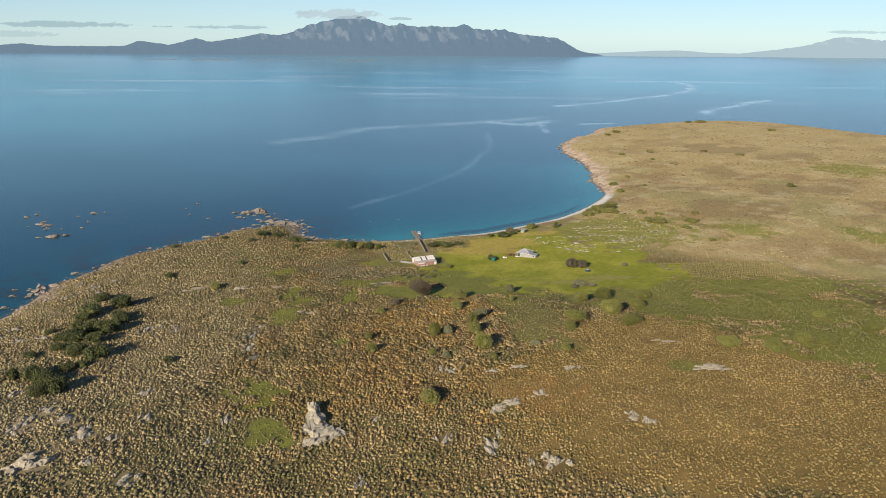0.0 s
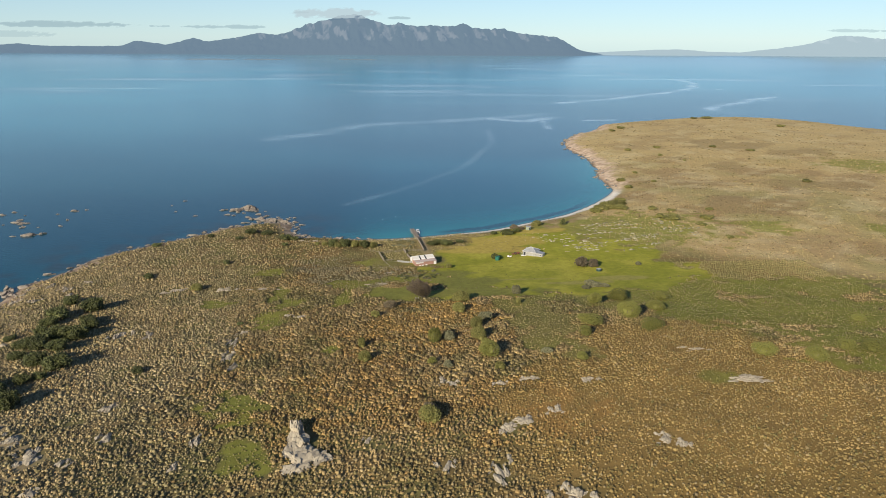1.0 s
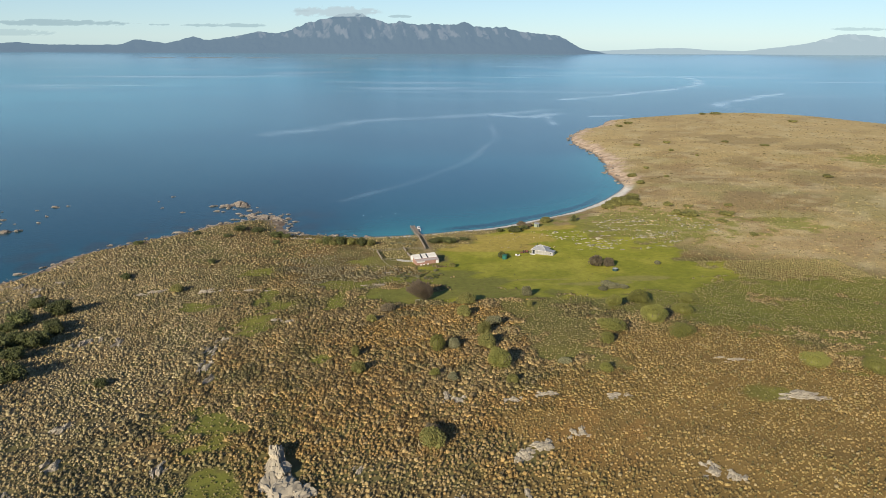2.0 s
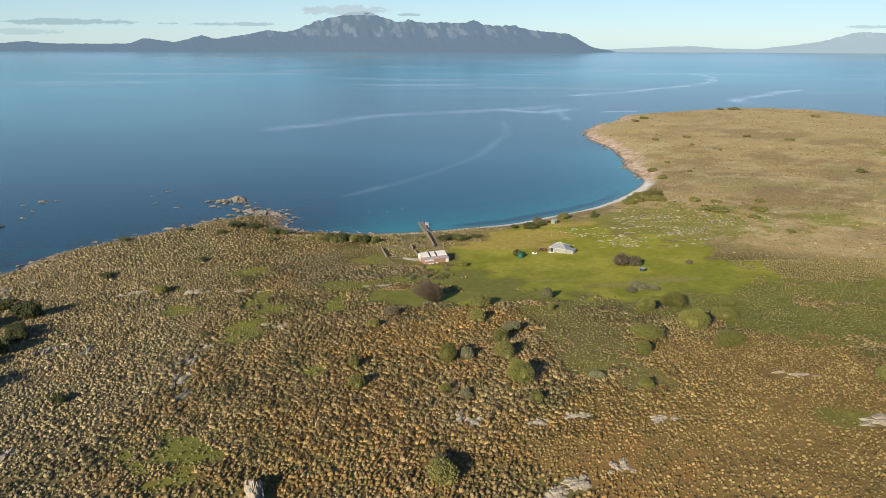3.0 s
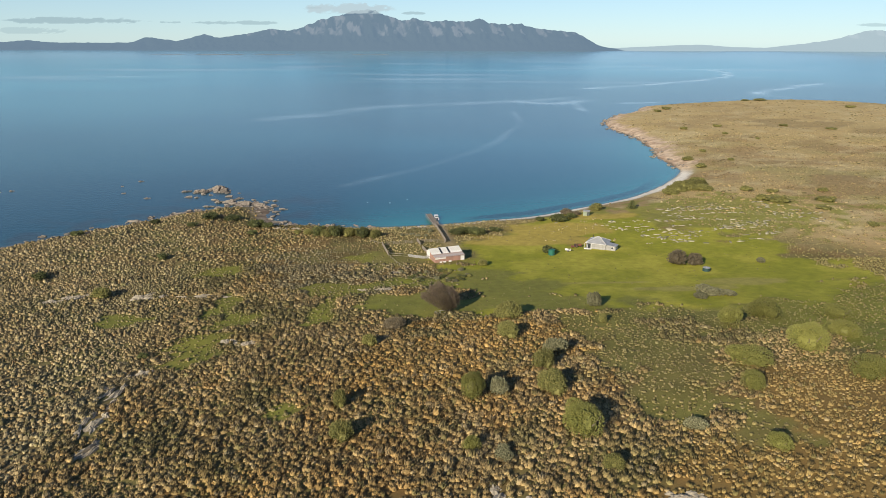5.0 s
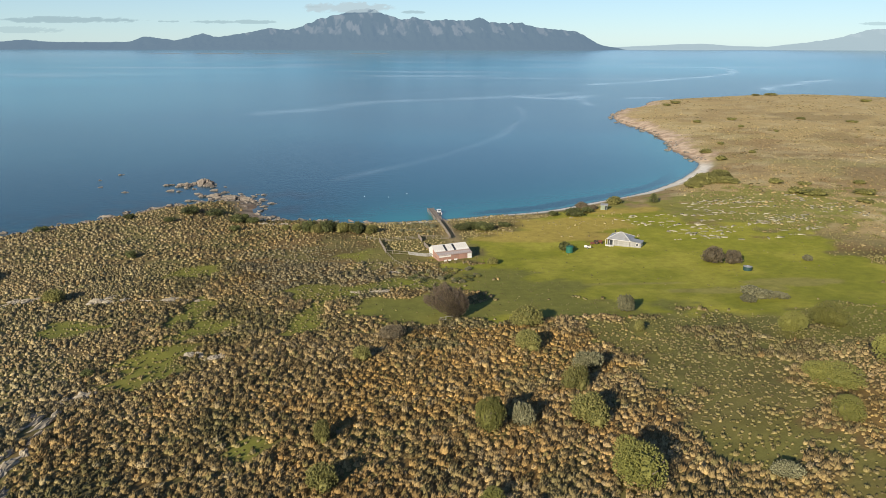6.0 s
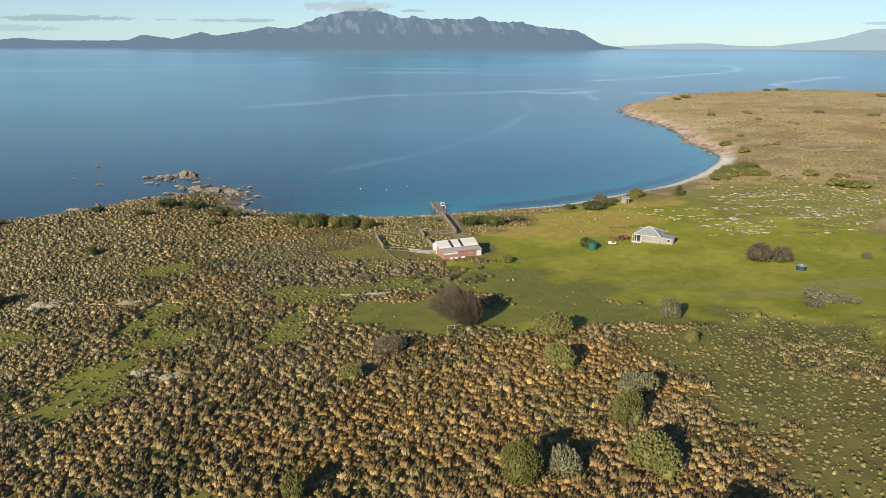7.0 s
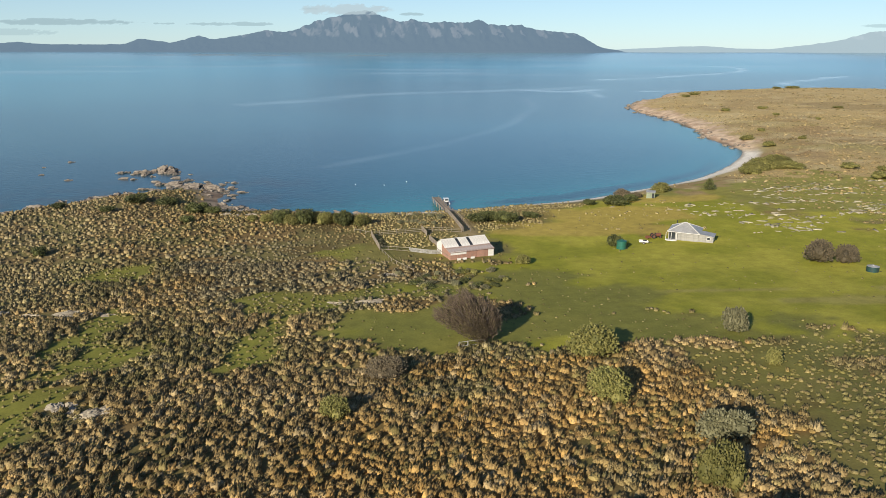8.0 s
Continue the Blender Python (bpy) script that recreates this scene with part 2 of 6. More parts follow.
def height(x, y, d=None):
    """The land's height over the sea."""
    x, y = np.asarray(x, float), np.asarray(y, float)
    if d is None:
        d = shore_distance(x, y)
    d = d + (fbm(x / 9, y / 9, 3, 5) - 0.5) * 7 * sandy_not(x, y)
    south = 26 * np.log1p(np.exp((-y - 38) / 26))
    south = 230 * np.tanh(south / 230)
    land = (3.858 + south * (0.116 + 0.033 * np.tanh((x - 35) / 70) - 0.013 * blob(x, y, -75, -150, 70, 90))
            + 2.83 * blob(x, y, 110, -165, 60, 60) + 3.83 * blob(x, y, 250, 90, 140, 110) + 2.1 * blob(x, y, 420, 420, 220, 260)
            - 0.84 * blob(x, y, -110, -30, 70, 60) - 1.46 * blob(x, y, 60, 0, 60, 50))
    rough = (fbm(x / 22, y / 22, 4, 9) - 0.5) * 1.6 * (1 - lawn(x, y)) * step(8, 50, d)
    up = np.maximum(d, 0)
    z = (1 - np.exp(-up / 16)) * (land + rough) + 0.25 * (1 - np.exp(-up / 3))
    return np.where(d > 0, z, np.maximum(d * 0.12, -6))


def sandy_not(x, y):
    """0 along the sandy beach of the bay, 1 along the rocky shores."""
    return 1 - step(-35, -10, x) * (1 - step(165, 180, x)) * step(30, 50, y) * (1 - step(205, 230, y))


def patch(x, y, spots, wobble=0.45, size=14, seed=21):
    """0..1 inside soft, ragged ovals (x, y, rx, ry)."""
    n = (fbm(x / size, y / size, 4, seed) - 0.5) * 2 * wobble
    out = np.zeros(np.shape(x))
    for cx, cy, rx, ry in spots:
        r = np.sqrt(((x - cx) / rx) ** 2 + ((y - cy) / ry) ** 2) + n
        out = np.maximum(out, 1 - step(0.85, 1.08, r))
    return out


LAWNS = [(98, -44, 38, 24), (120, -28, 34, 28), (50, -24, 46, 44), (92, 2, 48, 42), (38, 12, 26, 24), (70, -45, 48, 26), (-2, -61, 18, 12), (14, -64, 26, 10), (40, -62, 30, 10), (52, 40, 20, 15), (78, 52, 26, 22)]
GLADES = [(76, -74, 36, 13), (-22, -2, 13, 8), (-8, -36, 20, 6), (-60, -93, 8, 13), (-53, -180, 8, 11), (-43, -210, 7, 13), (-56, -72, 6, 7), (-62, -58, 4, 14), (-73, -20, 8, 8), (131, -104, 30, 34), (165, -112, 50, 34), (182, -66, 62, 20),
          (53, -108, 15, 30), (50, -84, 13, 14), (50, -137, 8, 16), (58, -157, 8, 6), (98, -184, 7, 5), (168, -168, 30, 26), (112, -60, 26, 18), (118, -78, 34, 22), (-30, -45, 10, 8), (-10, -59, 10, 12), (-32, -70, 4, 12), (-54, -75, 4, 5),
          (135, 60, 60, 40), (226, 54, 19, 14), (307, 43, 14, 20), (442, 299, 40, 34), (-90, -72, 8, 5), (-30, -135, 6, 5)]
ORANGE = [(20, -97, 24, 18), (-6, -102, 14, 17), (-2, -112, 18, 16), (38, -88, 12, 9)]
RUST = [(-13, -165, 26, 34), (-68, -155, 18, 34), (-36, -190, 22, 20), (-100, -128, 16, 30), (20, -190, 40, 20), (10, -130, 30, 18)]
GOLD = [(82, -205, 66, 62), (92, -150, 36, 30), (130, -235, 60, 40)]


def lawn(x, y):
    return patch(np.asarray(x, float), np.asarray(y, float), LAWNS, 0.55, 8)


def glade(x, y):
    return patch(np.asarray(x, float), np.asarray(y, float), GLADES, 1.0, 6, 33)


def heath_colour(x, y):
    """Base colour of the heath plants that grow at a place."""
    x, y = np.asarray(x, float), np.asarray(y, float)
    n = fbm(x / 30, y / 30, 4, 2)
    c = ramp_mix((0.262, 0.178, 0.074), (0.312, 0.215, 0.096), step(0.35, 0.65, n))
    c = ramp_mix(c, (0.15, 0.125, 0.05), step(0.48, 0.68, fbm(x / 18, y / 18, 4, 7)) * 0.75)
    c = ramp_mix(c, (0.265, 0.175, 0.06), patch(x, y, GOLD, 0.5, 30, 3) * 0.8)
    c = ramp_mix(c, (0.315, 0.185, 0.064), patch(x, y, RUST, 1.3, 16, 5) * (0.15 + 0.55 * step(0.38, 0.62, fbm(x / 7, y / 7, 4, 25))))
    c = ramp_mix(c, (0.34, 0.20, 0.062), patch(x, y, ORANGE, 1.1, 9, 4) * (0.3 + 0.5 * step(0.35, 0.62, fbm(x / 5, y / 5, 3, 24))))
    c = ramp_mix(c, (0.35, 0.27, 0.145), patch(x, y, [(-92, -135, 26, 48), (-120, -190, 30, 30)], 0.6, 14, 16) * 0.4)
    c = ramp_mix(c, (0.35, 0.275, 0.15), (1 - step(-95, -45, x + 0.15 * y + 15)) * 0.42)
    dune = (1 - step(14, 34, np.abs(y - 63 - 0.45 * np.maximum(x - 20, 0)))) * step(-40, -15, x) * (1 - step(120, 150, x))
    c = ramp_mix(c, (0.34, 0.27, 0.12), dune * 0.7)
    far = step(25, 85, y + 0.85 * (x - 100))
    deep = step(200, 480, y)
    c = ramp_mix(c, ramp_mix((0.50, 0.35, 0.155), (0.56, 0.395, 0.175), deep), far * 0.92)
    c = ramp_mix(c, (0.31, 0.265, 0.10), far * step(0.45, 0.62, fbm(x / 46, y / 46, 5, 12)) * 0.55 * (1 - deep))
    c = ramp_mix(c, (0.33, 0.215, 0.10), far * step(0.50, 0.64, fbm(x / 34, y / 34, 5, 13)) * (0.75 - 0.35 * deep))
    c = ramp_mix(c, (0.64, 0.50, 0.27), far * step(0.54, 0.68, fbm(x / 15, y / 13, 4, 15)) * 0.45)
    c = ramp_mix(c, (0.34, 0.235, 0.105), patch(x, y, [(365, 434, 42, 44), (347, 203, 32, 28), (420, 380, 40, 24), (300, 300, 24, 20)], 0.9, 20, 57) * 0.7)
    c = ramp_mix(c, (0.50, 0.33, 0.165), patch(x, y, [(221, 12, 38, 24)], 0.8, 16, 58) * 0.35)
    return c * np.array((0.955, 1.0, 1.0))


def ground_colour(x, y, d):
    """Base colour of the ground sheet: litter and soil, lawn, sand, granite, sea bed."""
    x, y = np.asarray(x, float), np.asarray(y, float)
    c = heath_colour(x, y) * np.array((0.74, 0.68, 0.60)) * (1 + 0.35 * patch(x, y, GOLD, 0.5, 30, 3))[..., None]
    c = ramp_mix(c, (0.165, 0.15, 0.05), step(0.40, 0.60, fbm(x / 11, y / 11, 4, 29)) * 0.75 * (1 - patch(x, y, GOLD, 0.5, 30, 3)))
    far = step(25, 85, y + 0.85 * (x - 100))
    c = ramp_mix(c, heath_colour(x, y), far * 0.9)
    tan = step(0.36, 0.54, fbm(x / 10, y / 10, 4, 37)) * (1 - step(-140, -105, x + 0.25 * y + 25)) * (1 - step(-40, 30, y)) * 0.8
    c = ramp_mix(c, (0.36, 0.27, 0.145), tan)
    g = glade(x, y)
    dull = np.maximum(patch(x, y, [(54, -113, 24, 24), (58, -158, 16, 8)], 0.7, 9, 34), 0.75 * step(20, 45, x) * (1 - step(80, 110, x)) * (1 - step(-70, -50, y)))
    moss = ramp_mix(np.broadcast_to((0.215, 0.22, 0.032), (*np.shape(x), 3)), (0.185, 0.165, 0.05), dull * 0.8)
    moss = moss * (0.75 + 0.5 * fbm(x / 4, y / 4, 3, 35))[..., None]
    c = c * (1 - g * 0.75)[..., None] + moss * (g * 0.75)[..., None]
    yard = 1 - step(0.85, 1.15, np.maximum(np.abs(x - 2) / 24, np.abs(y - 4) / 22) + (fbm(x / 6, y / 6, 3, 19) - 0.5) * 0.5)
    c = ramp_mix(c, (0.19, 0.165, 0.05), yard * 0.85)
    lw = lawn(x, y)
    n = fbm(x / 12, y / 12, 4, 17)
    green = ramp_mix((0.25, 0.25, 0.024), (0.355, 0.325, 0.043), step(0.35, 0.7, n))
    green = ramp_mix(green, (0.43, 0.31, 0.075), patch(x, y, [(38, 24, 24, 10), (54, 40, 24, 12), (62, 22, 10, 6), (80, 66, 20, 8)], 0.5, 12, 8) * 0.75)
    green = ramp_mix(green, (0.34, 0.28, 0.09), patch(x, y, [(85, -47, 20, 3), (60, -38, 16, 2), (105, -40, 14, 5)], 0.5, 8, 14) * 0.6)
    worn = patch(x, y, [(0, -60, 24, 15), (26, -46, 22, 18), (34, -62, 30, 10), (14, -30, 18, 12)], 0.7, 8, 18)
    green = ramp_mix(green, (0.165, 0.16, 0.042), worn * 0.7)
    c = ramp_mix(c, green, lw)
    sand = (1 - sandy_not(x, y)) * (1 - step(7, 12, d + (n - 0.5) * 6))
    c = ramp_mix(c, (0.80, 0.73, 0.61), sand)
    rocky = sandy_not(x, y) * (1 - step(3, 10, d * (1 - 0.55 * step(195, 230, y)) * (1 - 0.35 * (x < -140)) + (fbm(x / 6, y / 6, 3, 50) - 0.5) * 12))
    stone = ramp_mix((0.36, 0.25, 0.165), (0.54, 0.41, 0.28), step(0.4, 0.6, fbm(x / 3, y / 3, 3, 51)))
    c = ramp_mix(c, stone * (1 - 0.32 * (x < -60) + 0.2 * (y > 195))[..., None], rocky)
    c = ramp_mix(c, (0.16, 0.12, 0.085), 1 - step(-0.5, 1.2, d))
    track = np.exp(-((x - (8.7 - 0.11 * (y - 19))) / 3.4) ** 4) * step(4, 16, y) * (1 - step(60, 64, y))
    return ramp_mix(c, (0.36, 0.27, 0.13), np.clip(track, 0, 1) * 0.9)


def spaced(stops):
    """Grid lines: (from, to, step) stretches joined."""
    return np.unique(np.concatenate([np.arange(a, b, s) for a, b, s in stops] + [np.array([stops[-1][1]])]))


def sheet(xs, ys):
    gx, gy = np.meshgrid(xs, ys, indexing="ij")
    nx, ny = len(xs), len(ys)
    k = np.arange(nx * ny).reshape(nx, ny)
    faces = np.stack([k[:-1, :-1], k[1:, :-1], k[1:, 1:], k[:-1, 1:]], -1).reshape(-1, 4)
    return gx.ravel(), gy.ravel(), faces


gx, gy, gf = sheet(spaced([(-420, -230, 10), (-230, 190, 2.0), (190, 480, 3.5), (480, 860, 9)]),
                   spaced([(-560, -270, 10), (-280, 130, 2.0), (130, 460, 3.5), (460, 860, 7)]))
gd = shore_distance(gx, gy)
gz = height(gx, gy, gd)
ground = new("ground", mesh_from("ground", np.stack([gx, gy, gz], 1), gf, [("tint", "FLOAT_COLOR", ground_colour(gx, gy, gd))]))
ground.data.materials.append(GROUND)
tagged(ground, "heath-covered island ground with green lawn and sandy shore", "ground", kind="structure")

# ---- the sea ----
# pale current lines, sky sheen painted in: half width in metres, strength, course
SHEEN_LINES = [(22, 0.9, [(290, 1062), (367, 1117), (465, 1207), (561, 1307), (649, 1400), (747, 1547), (809, 1690), (837, 1824), (829, 1942)]), (20, 0.75, [(690, 1435), (753, 1464), (797, 1486)]),
          (20, 0.85, [(543, 902), (550, 933), (598, 1012), (666, 1076), (722, 1145), (774, 1190), (824, 1238)]), (10, 0.6, [(543, 902), (563, 863)]), (12, 0.6, [(741, 1146), (791, 1120)]),
          (30, 0.34, [(-172, 536), (-114, 600), (-81, 678), (-30, 708), (23, 724), (88, 756), (157, 790), (223, 845)]), (24, 0.6, [(120, 760), (176, 735), (227, 784)]), (11, 0.45, [(204, 759), (191, 636)]),
          (12, 0.7, [(270, 744), (319, 753)]), (60, 0.5, [(424, 2727), (597, 2493), (692, 2411)]), (45, 0.45, [(760, 2418), (805, 2070)]), (40, 0.4, [(1245, 2562), (1236, 2142)]), (30, 0.4, [(-984, 1349), (-859, 1450)]),
          (7, 0.16, [(-50, 157), (-20, 200), (11, 246), (40, 308), (66, 369), (85, 446), (101, 530), (107, 620)])]


def line_distance(x, y, points):
    best = np.full(x.shape, 1e18)
    for (ax, ay), (bx, by) in zip(points, points[1:]):
        ex, ey = bx - ax, by - ay
        u = np.clip(((x - ax) * ex + (y - ay) * ey) / (ex * ex + ey * ey), 0, 1)
        best = np.minimum(best, (x - ax - u * ex) ** 2 + (y - ay - u * ey) ** 2)
    return np.sqrt(best)


wx, wy, wf = sheet(spaced([(-4200, -900, 150), (-900, -260, 16), (-260, 260, 3.5), (260, 900, 12), (900, 4200, 120)]),
                   spaced([(-900, -140, 40), (-140, 240, 3.5), (240, 900, 8), (900, 2000, 16), (2000, 4700, 90)]))
wd = -shore_distance(wx, wy)
wn1 = fbm(wx / 40, wy / 40, 4, 60)
bay = step(-75, -10, wx) * (1 - step(195, 240, wx)) * step(0, 40, wy) * (1 - step(330, 420, wy))
shallow = np.exp(-np.maximum(wd, 0) / (7 + 26 * bay)) * (0.12 + 0.88 * bay)
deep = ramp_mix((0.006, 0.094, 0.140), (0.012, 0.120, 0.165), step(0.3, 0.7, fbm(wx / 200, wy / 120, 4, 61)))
# darker over the near bed; paler offshore, sky reflection painted in the colour
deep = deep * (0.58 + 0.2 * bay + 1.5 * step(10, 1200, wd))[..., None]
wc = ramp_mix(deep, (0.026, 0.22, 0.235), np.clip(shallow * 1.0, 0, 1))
weed = bay * step(2.5, 5, wd) * (1 - step(9, 13, wd + (wn1 - 0.5) * 10)) * step(10, 30, wx) * (1 - step(120, 150, wx))
wc = ramp_mix(wc, (0.012, 0.045, 0.06), weed * 0.8)
reef = (1 - bay) * (1 - step(18, 48, wd + (wn1 - 0.5) * 30)) * step(0.46, 0.60, fbm(wx / 9, wy / 9, 4, 65)) * (1 - step(160, 220, wy))
wc = ramp_mix(wc, (0.022, 0.034, 0.032), reef * 0.75)
wc = ramp_mix(wc, (0.10, 0.11, 0.09), (1 - step(0, 3.5, wd)) * 0.7)
sky_sheen = np.zeros(wx.shape)
bend_x, bend_y, broken = (fbm(wx / 60, wy / 60, 3, 70) - 0.5) * 22, (fbm(wx / 60, wy / 60, 3, 71) - 0.5) * 30, 0.45 + 0.55 * step(0.35, 0.6, fbm(wx / 50, wy / 50, 3, 72))
for wide, strong, line in SHEEN_LINES:
    bent = line_distance(wx + bend_x * min(1, wide / 15), wy + bend_y * min(1, wide / 15), line)
    sky_sheen = np.maximum(sky_sheen, strong * (1 - step(0.1 * wide, wide, bent)) * broken)
# far water paled towards the horizon: painted reflection of bright low sky
sky_sheen = np.maximum(sky_sheen, 0.45 * step(0.58, 0.76, fbm(wx / 420, wy / 70, 4, 73)) * step(900, 1500, wy))
sky_sheen = np.maximum(sky_sheen, 0.4 * step(2000, 3700, wy))
FAR_RISE = 21.0
water = new("water", mesh_from("water", np.stack([wx, wy, FAR_RISE * np.clip((wy - 1800) / 2900, 0, 1) ** 2], 1), wf, [("tint", "FLOAT_COLOR", wc), ("sky_sheen", "FLOAT", sky_sheen)]))
tagged(water, "calm blue sea with turquoise shallows, current lines and distance paled by painted sheen", "sea", kind="structure")


def water_material():
    m, nodes, links, bsdf = material("sea_water")
    at, sl = nodes.new("ShaderNodeAttribute"), nodes.new("ShaderNodeAttribute")
    at.attribute_name, sl.attribute_name = "tint", "sky_sheen"
    # reflected sky mixed in as a pale base colour
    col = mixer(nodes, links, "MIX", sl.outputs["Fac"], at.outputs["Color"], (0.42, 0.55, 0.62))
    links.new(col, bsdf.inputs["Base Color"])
    bsdf.inputs["Roughness"].default_value = 0.19
    bsdf.inputs["IOR"].default_value = 1.33
    coords = nodes.new("ShaderNodeTexCoord").outputs["Object"]
    ripples = noise_grey(nodes, links, 0.35, 0.2, 0.8, 5.0, coords)
    bumped(nodes, links, bsdf, ripples, 0.13, 0.4)
    return m


water.data.materials.append(water_material())

# ---- far mountains ----
RIDGE = [(-4200, 70), (-2809, 66), (-2657, 78), (-2510, 64), (-1982, 64), (-1883, 100), (-1789, 91), (-1677, 73), (-1580, 96), (-1494, 121), (-1401, 94), (-1177, 128), (-1061, 152), (-947, 141), (-850, 160), (-733, 209), (-559, 254),
         (-482, 266), (-367, 276), (-310, 245), (-156, 206), (-102, 229), (-41, 203), (134, 209), (250, 203), (335, 226), (386, 198), (484, 184), (601, 192), (660, 171), (838, 146), (976, 139), (1037, 109), (1119, 61), (1180, 42), (1300, 28), (1400, 12)]
HAZE_RIDGE = [(900, 20), (1419, 44), (1637, 54), (1837, 60), (2040, 45), (2283, 40), (2521, 66), (2721, 90), (2877, 130), (2954, 154), (3116, 155), (3316, 132), (3700, 100), (4300, 80)]


def skyline(x, knots):
    """The crest's height along x, eased between its summits and saddles, with small notches."""
    kx, kz = np.array(knots, float).T
    smooth = sum(np.interp(x + o, kx, kz) for o in (-18, -8, 0, 8, 18)) / 5
    return smooth * (1 + 0.10 * (fbm(x / 22, x * 0, 4, 83) - 0.5))


def range_mesh(name, xs, knots, y0, y1, seed, rows=44):
    """A range rising from the shore at y0 to its crest near y1, cut by gullies between spurs."""
    x, v, faces = sheet(xs, np.linspace(0, 1, rows))
    y = y0 + (y1 - y0) * v
    crest = skyline(x + (fbm(x / 130, v * 2, 3, seed) - 0.5) * 60 * (1 - v), knots)
    spur = 1 - np.abs(2 * fbm(x / 95 + v * 0.6, v * 1.6, 5, seed + 1) - 1)
    fine = 1 - np.abs(2 * fbm(x / 30 - v, v * 5, 4, seed + 3) - 1)
    rise = np.clip(v * 1.05, 0, 1)
    z = crest * (rise ** 1.15 * (1 - (0.38 * (1 - spur) + 0.20 * (1 - fine)) * np.sin(rise * math.pi) ** 0.7) + 0.03 * step(0, 0.05, v) * (1 - rise)) - (v < 0.01) * 3
    bare = fbm(x / 30 + v * 2, v * 7 + x / 90, 5, seed + 2) + 0.16 * (fine - 0.75)
    return mesh_from(name, np.stack([x, y, z], 1), faces, [("rock", "FLOAT", bare * step(45, 130, z) * (0.86 + 0.3 * fbm(x / 190, v * 1.5, 3, seed + 5)))])


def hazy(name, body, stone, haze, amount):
    """Distant land seen through air: its own colour, with haze painted over as even emission."""
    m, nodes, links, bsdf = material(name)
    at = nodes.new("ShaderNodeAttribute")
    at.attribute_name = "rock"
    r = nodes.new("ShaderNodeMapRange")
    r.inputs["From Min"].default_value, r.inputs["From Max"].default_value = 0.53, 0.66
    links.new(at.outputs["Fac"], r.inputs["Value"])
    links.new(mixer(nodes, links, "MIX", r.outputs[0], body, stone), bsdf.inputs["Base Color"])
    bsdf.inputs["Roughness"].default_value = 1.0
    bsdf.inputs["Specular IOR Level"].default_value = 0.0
    # the haze is a flat glow, no air is modelled
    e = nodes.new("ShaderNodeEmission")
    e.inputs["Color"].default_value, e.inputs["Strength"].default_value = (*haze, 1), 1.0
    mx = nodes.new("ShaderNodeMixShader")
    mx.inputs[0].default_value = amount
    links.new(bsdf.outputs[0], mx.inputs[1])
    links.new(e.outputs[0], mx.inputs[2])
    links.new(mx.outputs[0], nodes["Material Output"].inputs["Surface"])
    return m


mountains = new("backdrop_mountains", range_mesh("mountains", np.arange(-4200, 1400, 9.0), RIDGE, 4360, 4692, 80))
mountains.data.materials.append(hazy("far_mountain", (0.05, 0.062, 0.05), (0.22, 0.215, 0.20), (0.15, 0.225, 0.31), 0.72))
tagged(mountains, "granite mountain range across the water, blue-grey from painted haze", "mountain", kind="structure")

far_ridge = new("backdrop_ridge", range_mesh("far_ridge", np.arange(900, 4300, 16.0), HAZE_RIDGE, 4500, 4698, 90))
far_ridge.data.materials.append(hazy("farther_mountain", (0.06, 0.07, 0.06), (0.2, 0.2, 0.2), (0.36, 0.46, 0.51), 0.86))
tagged(far_ridge, "ridge on the horizon, paled by painted haze", "mountain", kind="structure")

bx, bv, bf = sheet(np.arange(-1500, -60, 15.0), np.linspace(0, 1, 7))
bz = 3.5 * np.sin(bv * math.pi) * step(0.32, 0.5, fbm(bx / 160, bv * 0.3, 3, 95)) * step(-1500, -1300, bx) * (1 - step(-260, -70, bx))
sandbar = new("backdrop_sandbar", mesh_from("sandbar", np.stack([bx, 3650 + 60 * bv + bx * 0.02, bz + 8.3], 1), bf, [("rock", "FLOAT", fbm(bx / 40, bv, 3, 96))]))
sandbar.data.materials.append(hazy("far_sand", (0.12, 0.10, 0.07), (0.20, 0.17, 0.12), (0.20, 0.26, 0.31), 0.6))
tagged(sandbar, "low tan sandbar far out on the water", "sandbar", kind="structure")


def cloud_material(name, colour):
    """Thin cloud: grey-white light painted as flat emission, faded by a ragged veil."""
    m, nodes, links, bsdf = material(name)
    at = nodes.new("ShaderNodeAttribute")
    at.attribute_name = "veil"
    e = nodes.new("ShaderNodeEmission")
    e.inputs["Color"].default_value = (*colour, 1)
    clear_air = nodes.new("ShaderNodeBsdfTransparent")
    mx = nodes.new("ShaderNodeMixShader")
    links.new(at.outputs["Fac"], mx.inputs[0])
    links.new(clear_air.outputs[0], mx.inputs[1])
    links.new(e.outputs[0], mx.inputs[2])
    links.new(mx.outputs[0], nodes["Material Output"].inputs["Surface"])
    return m


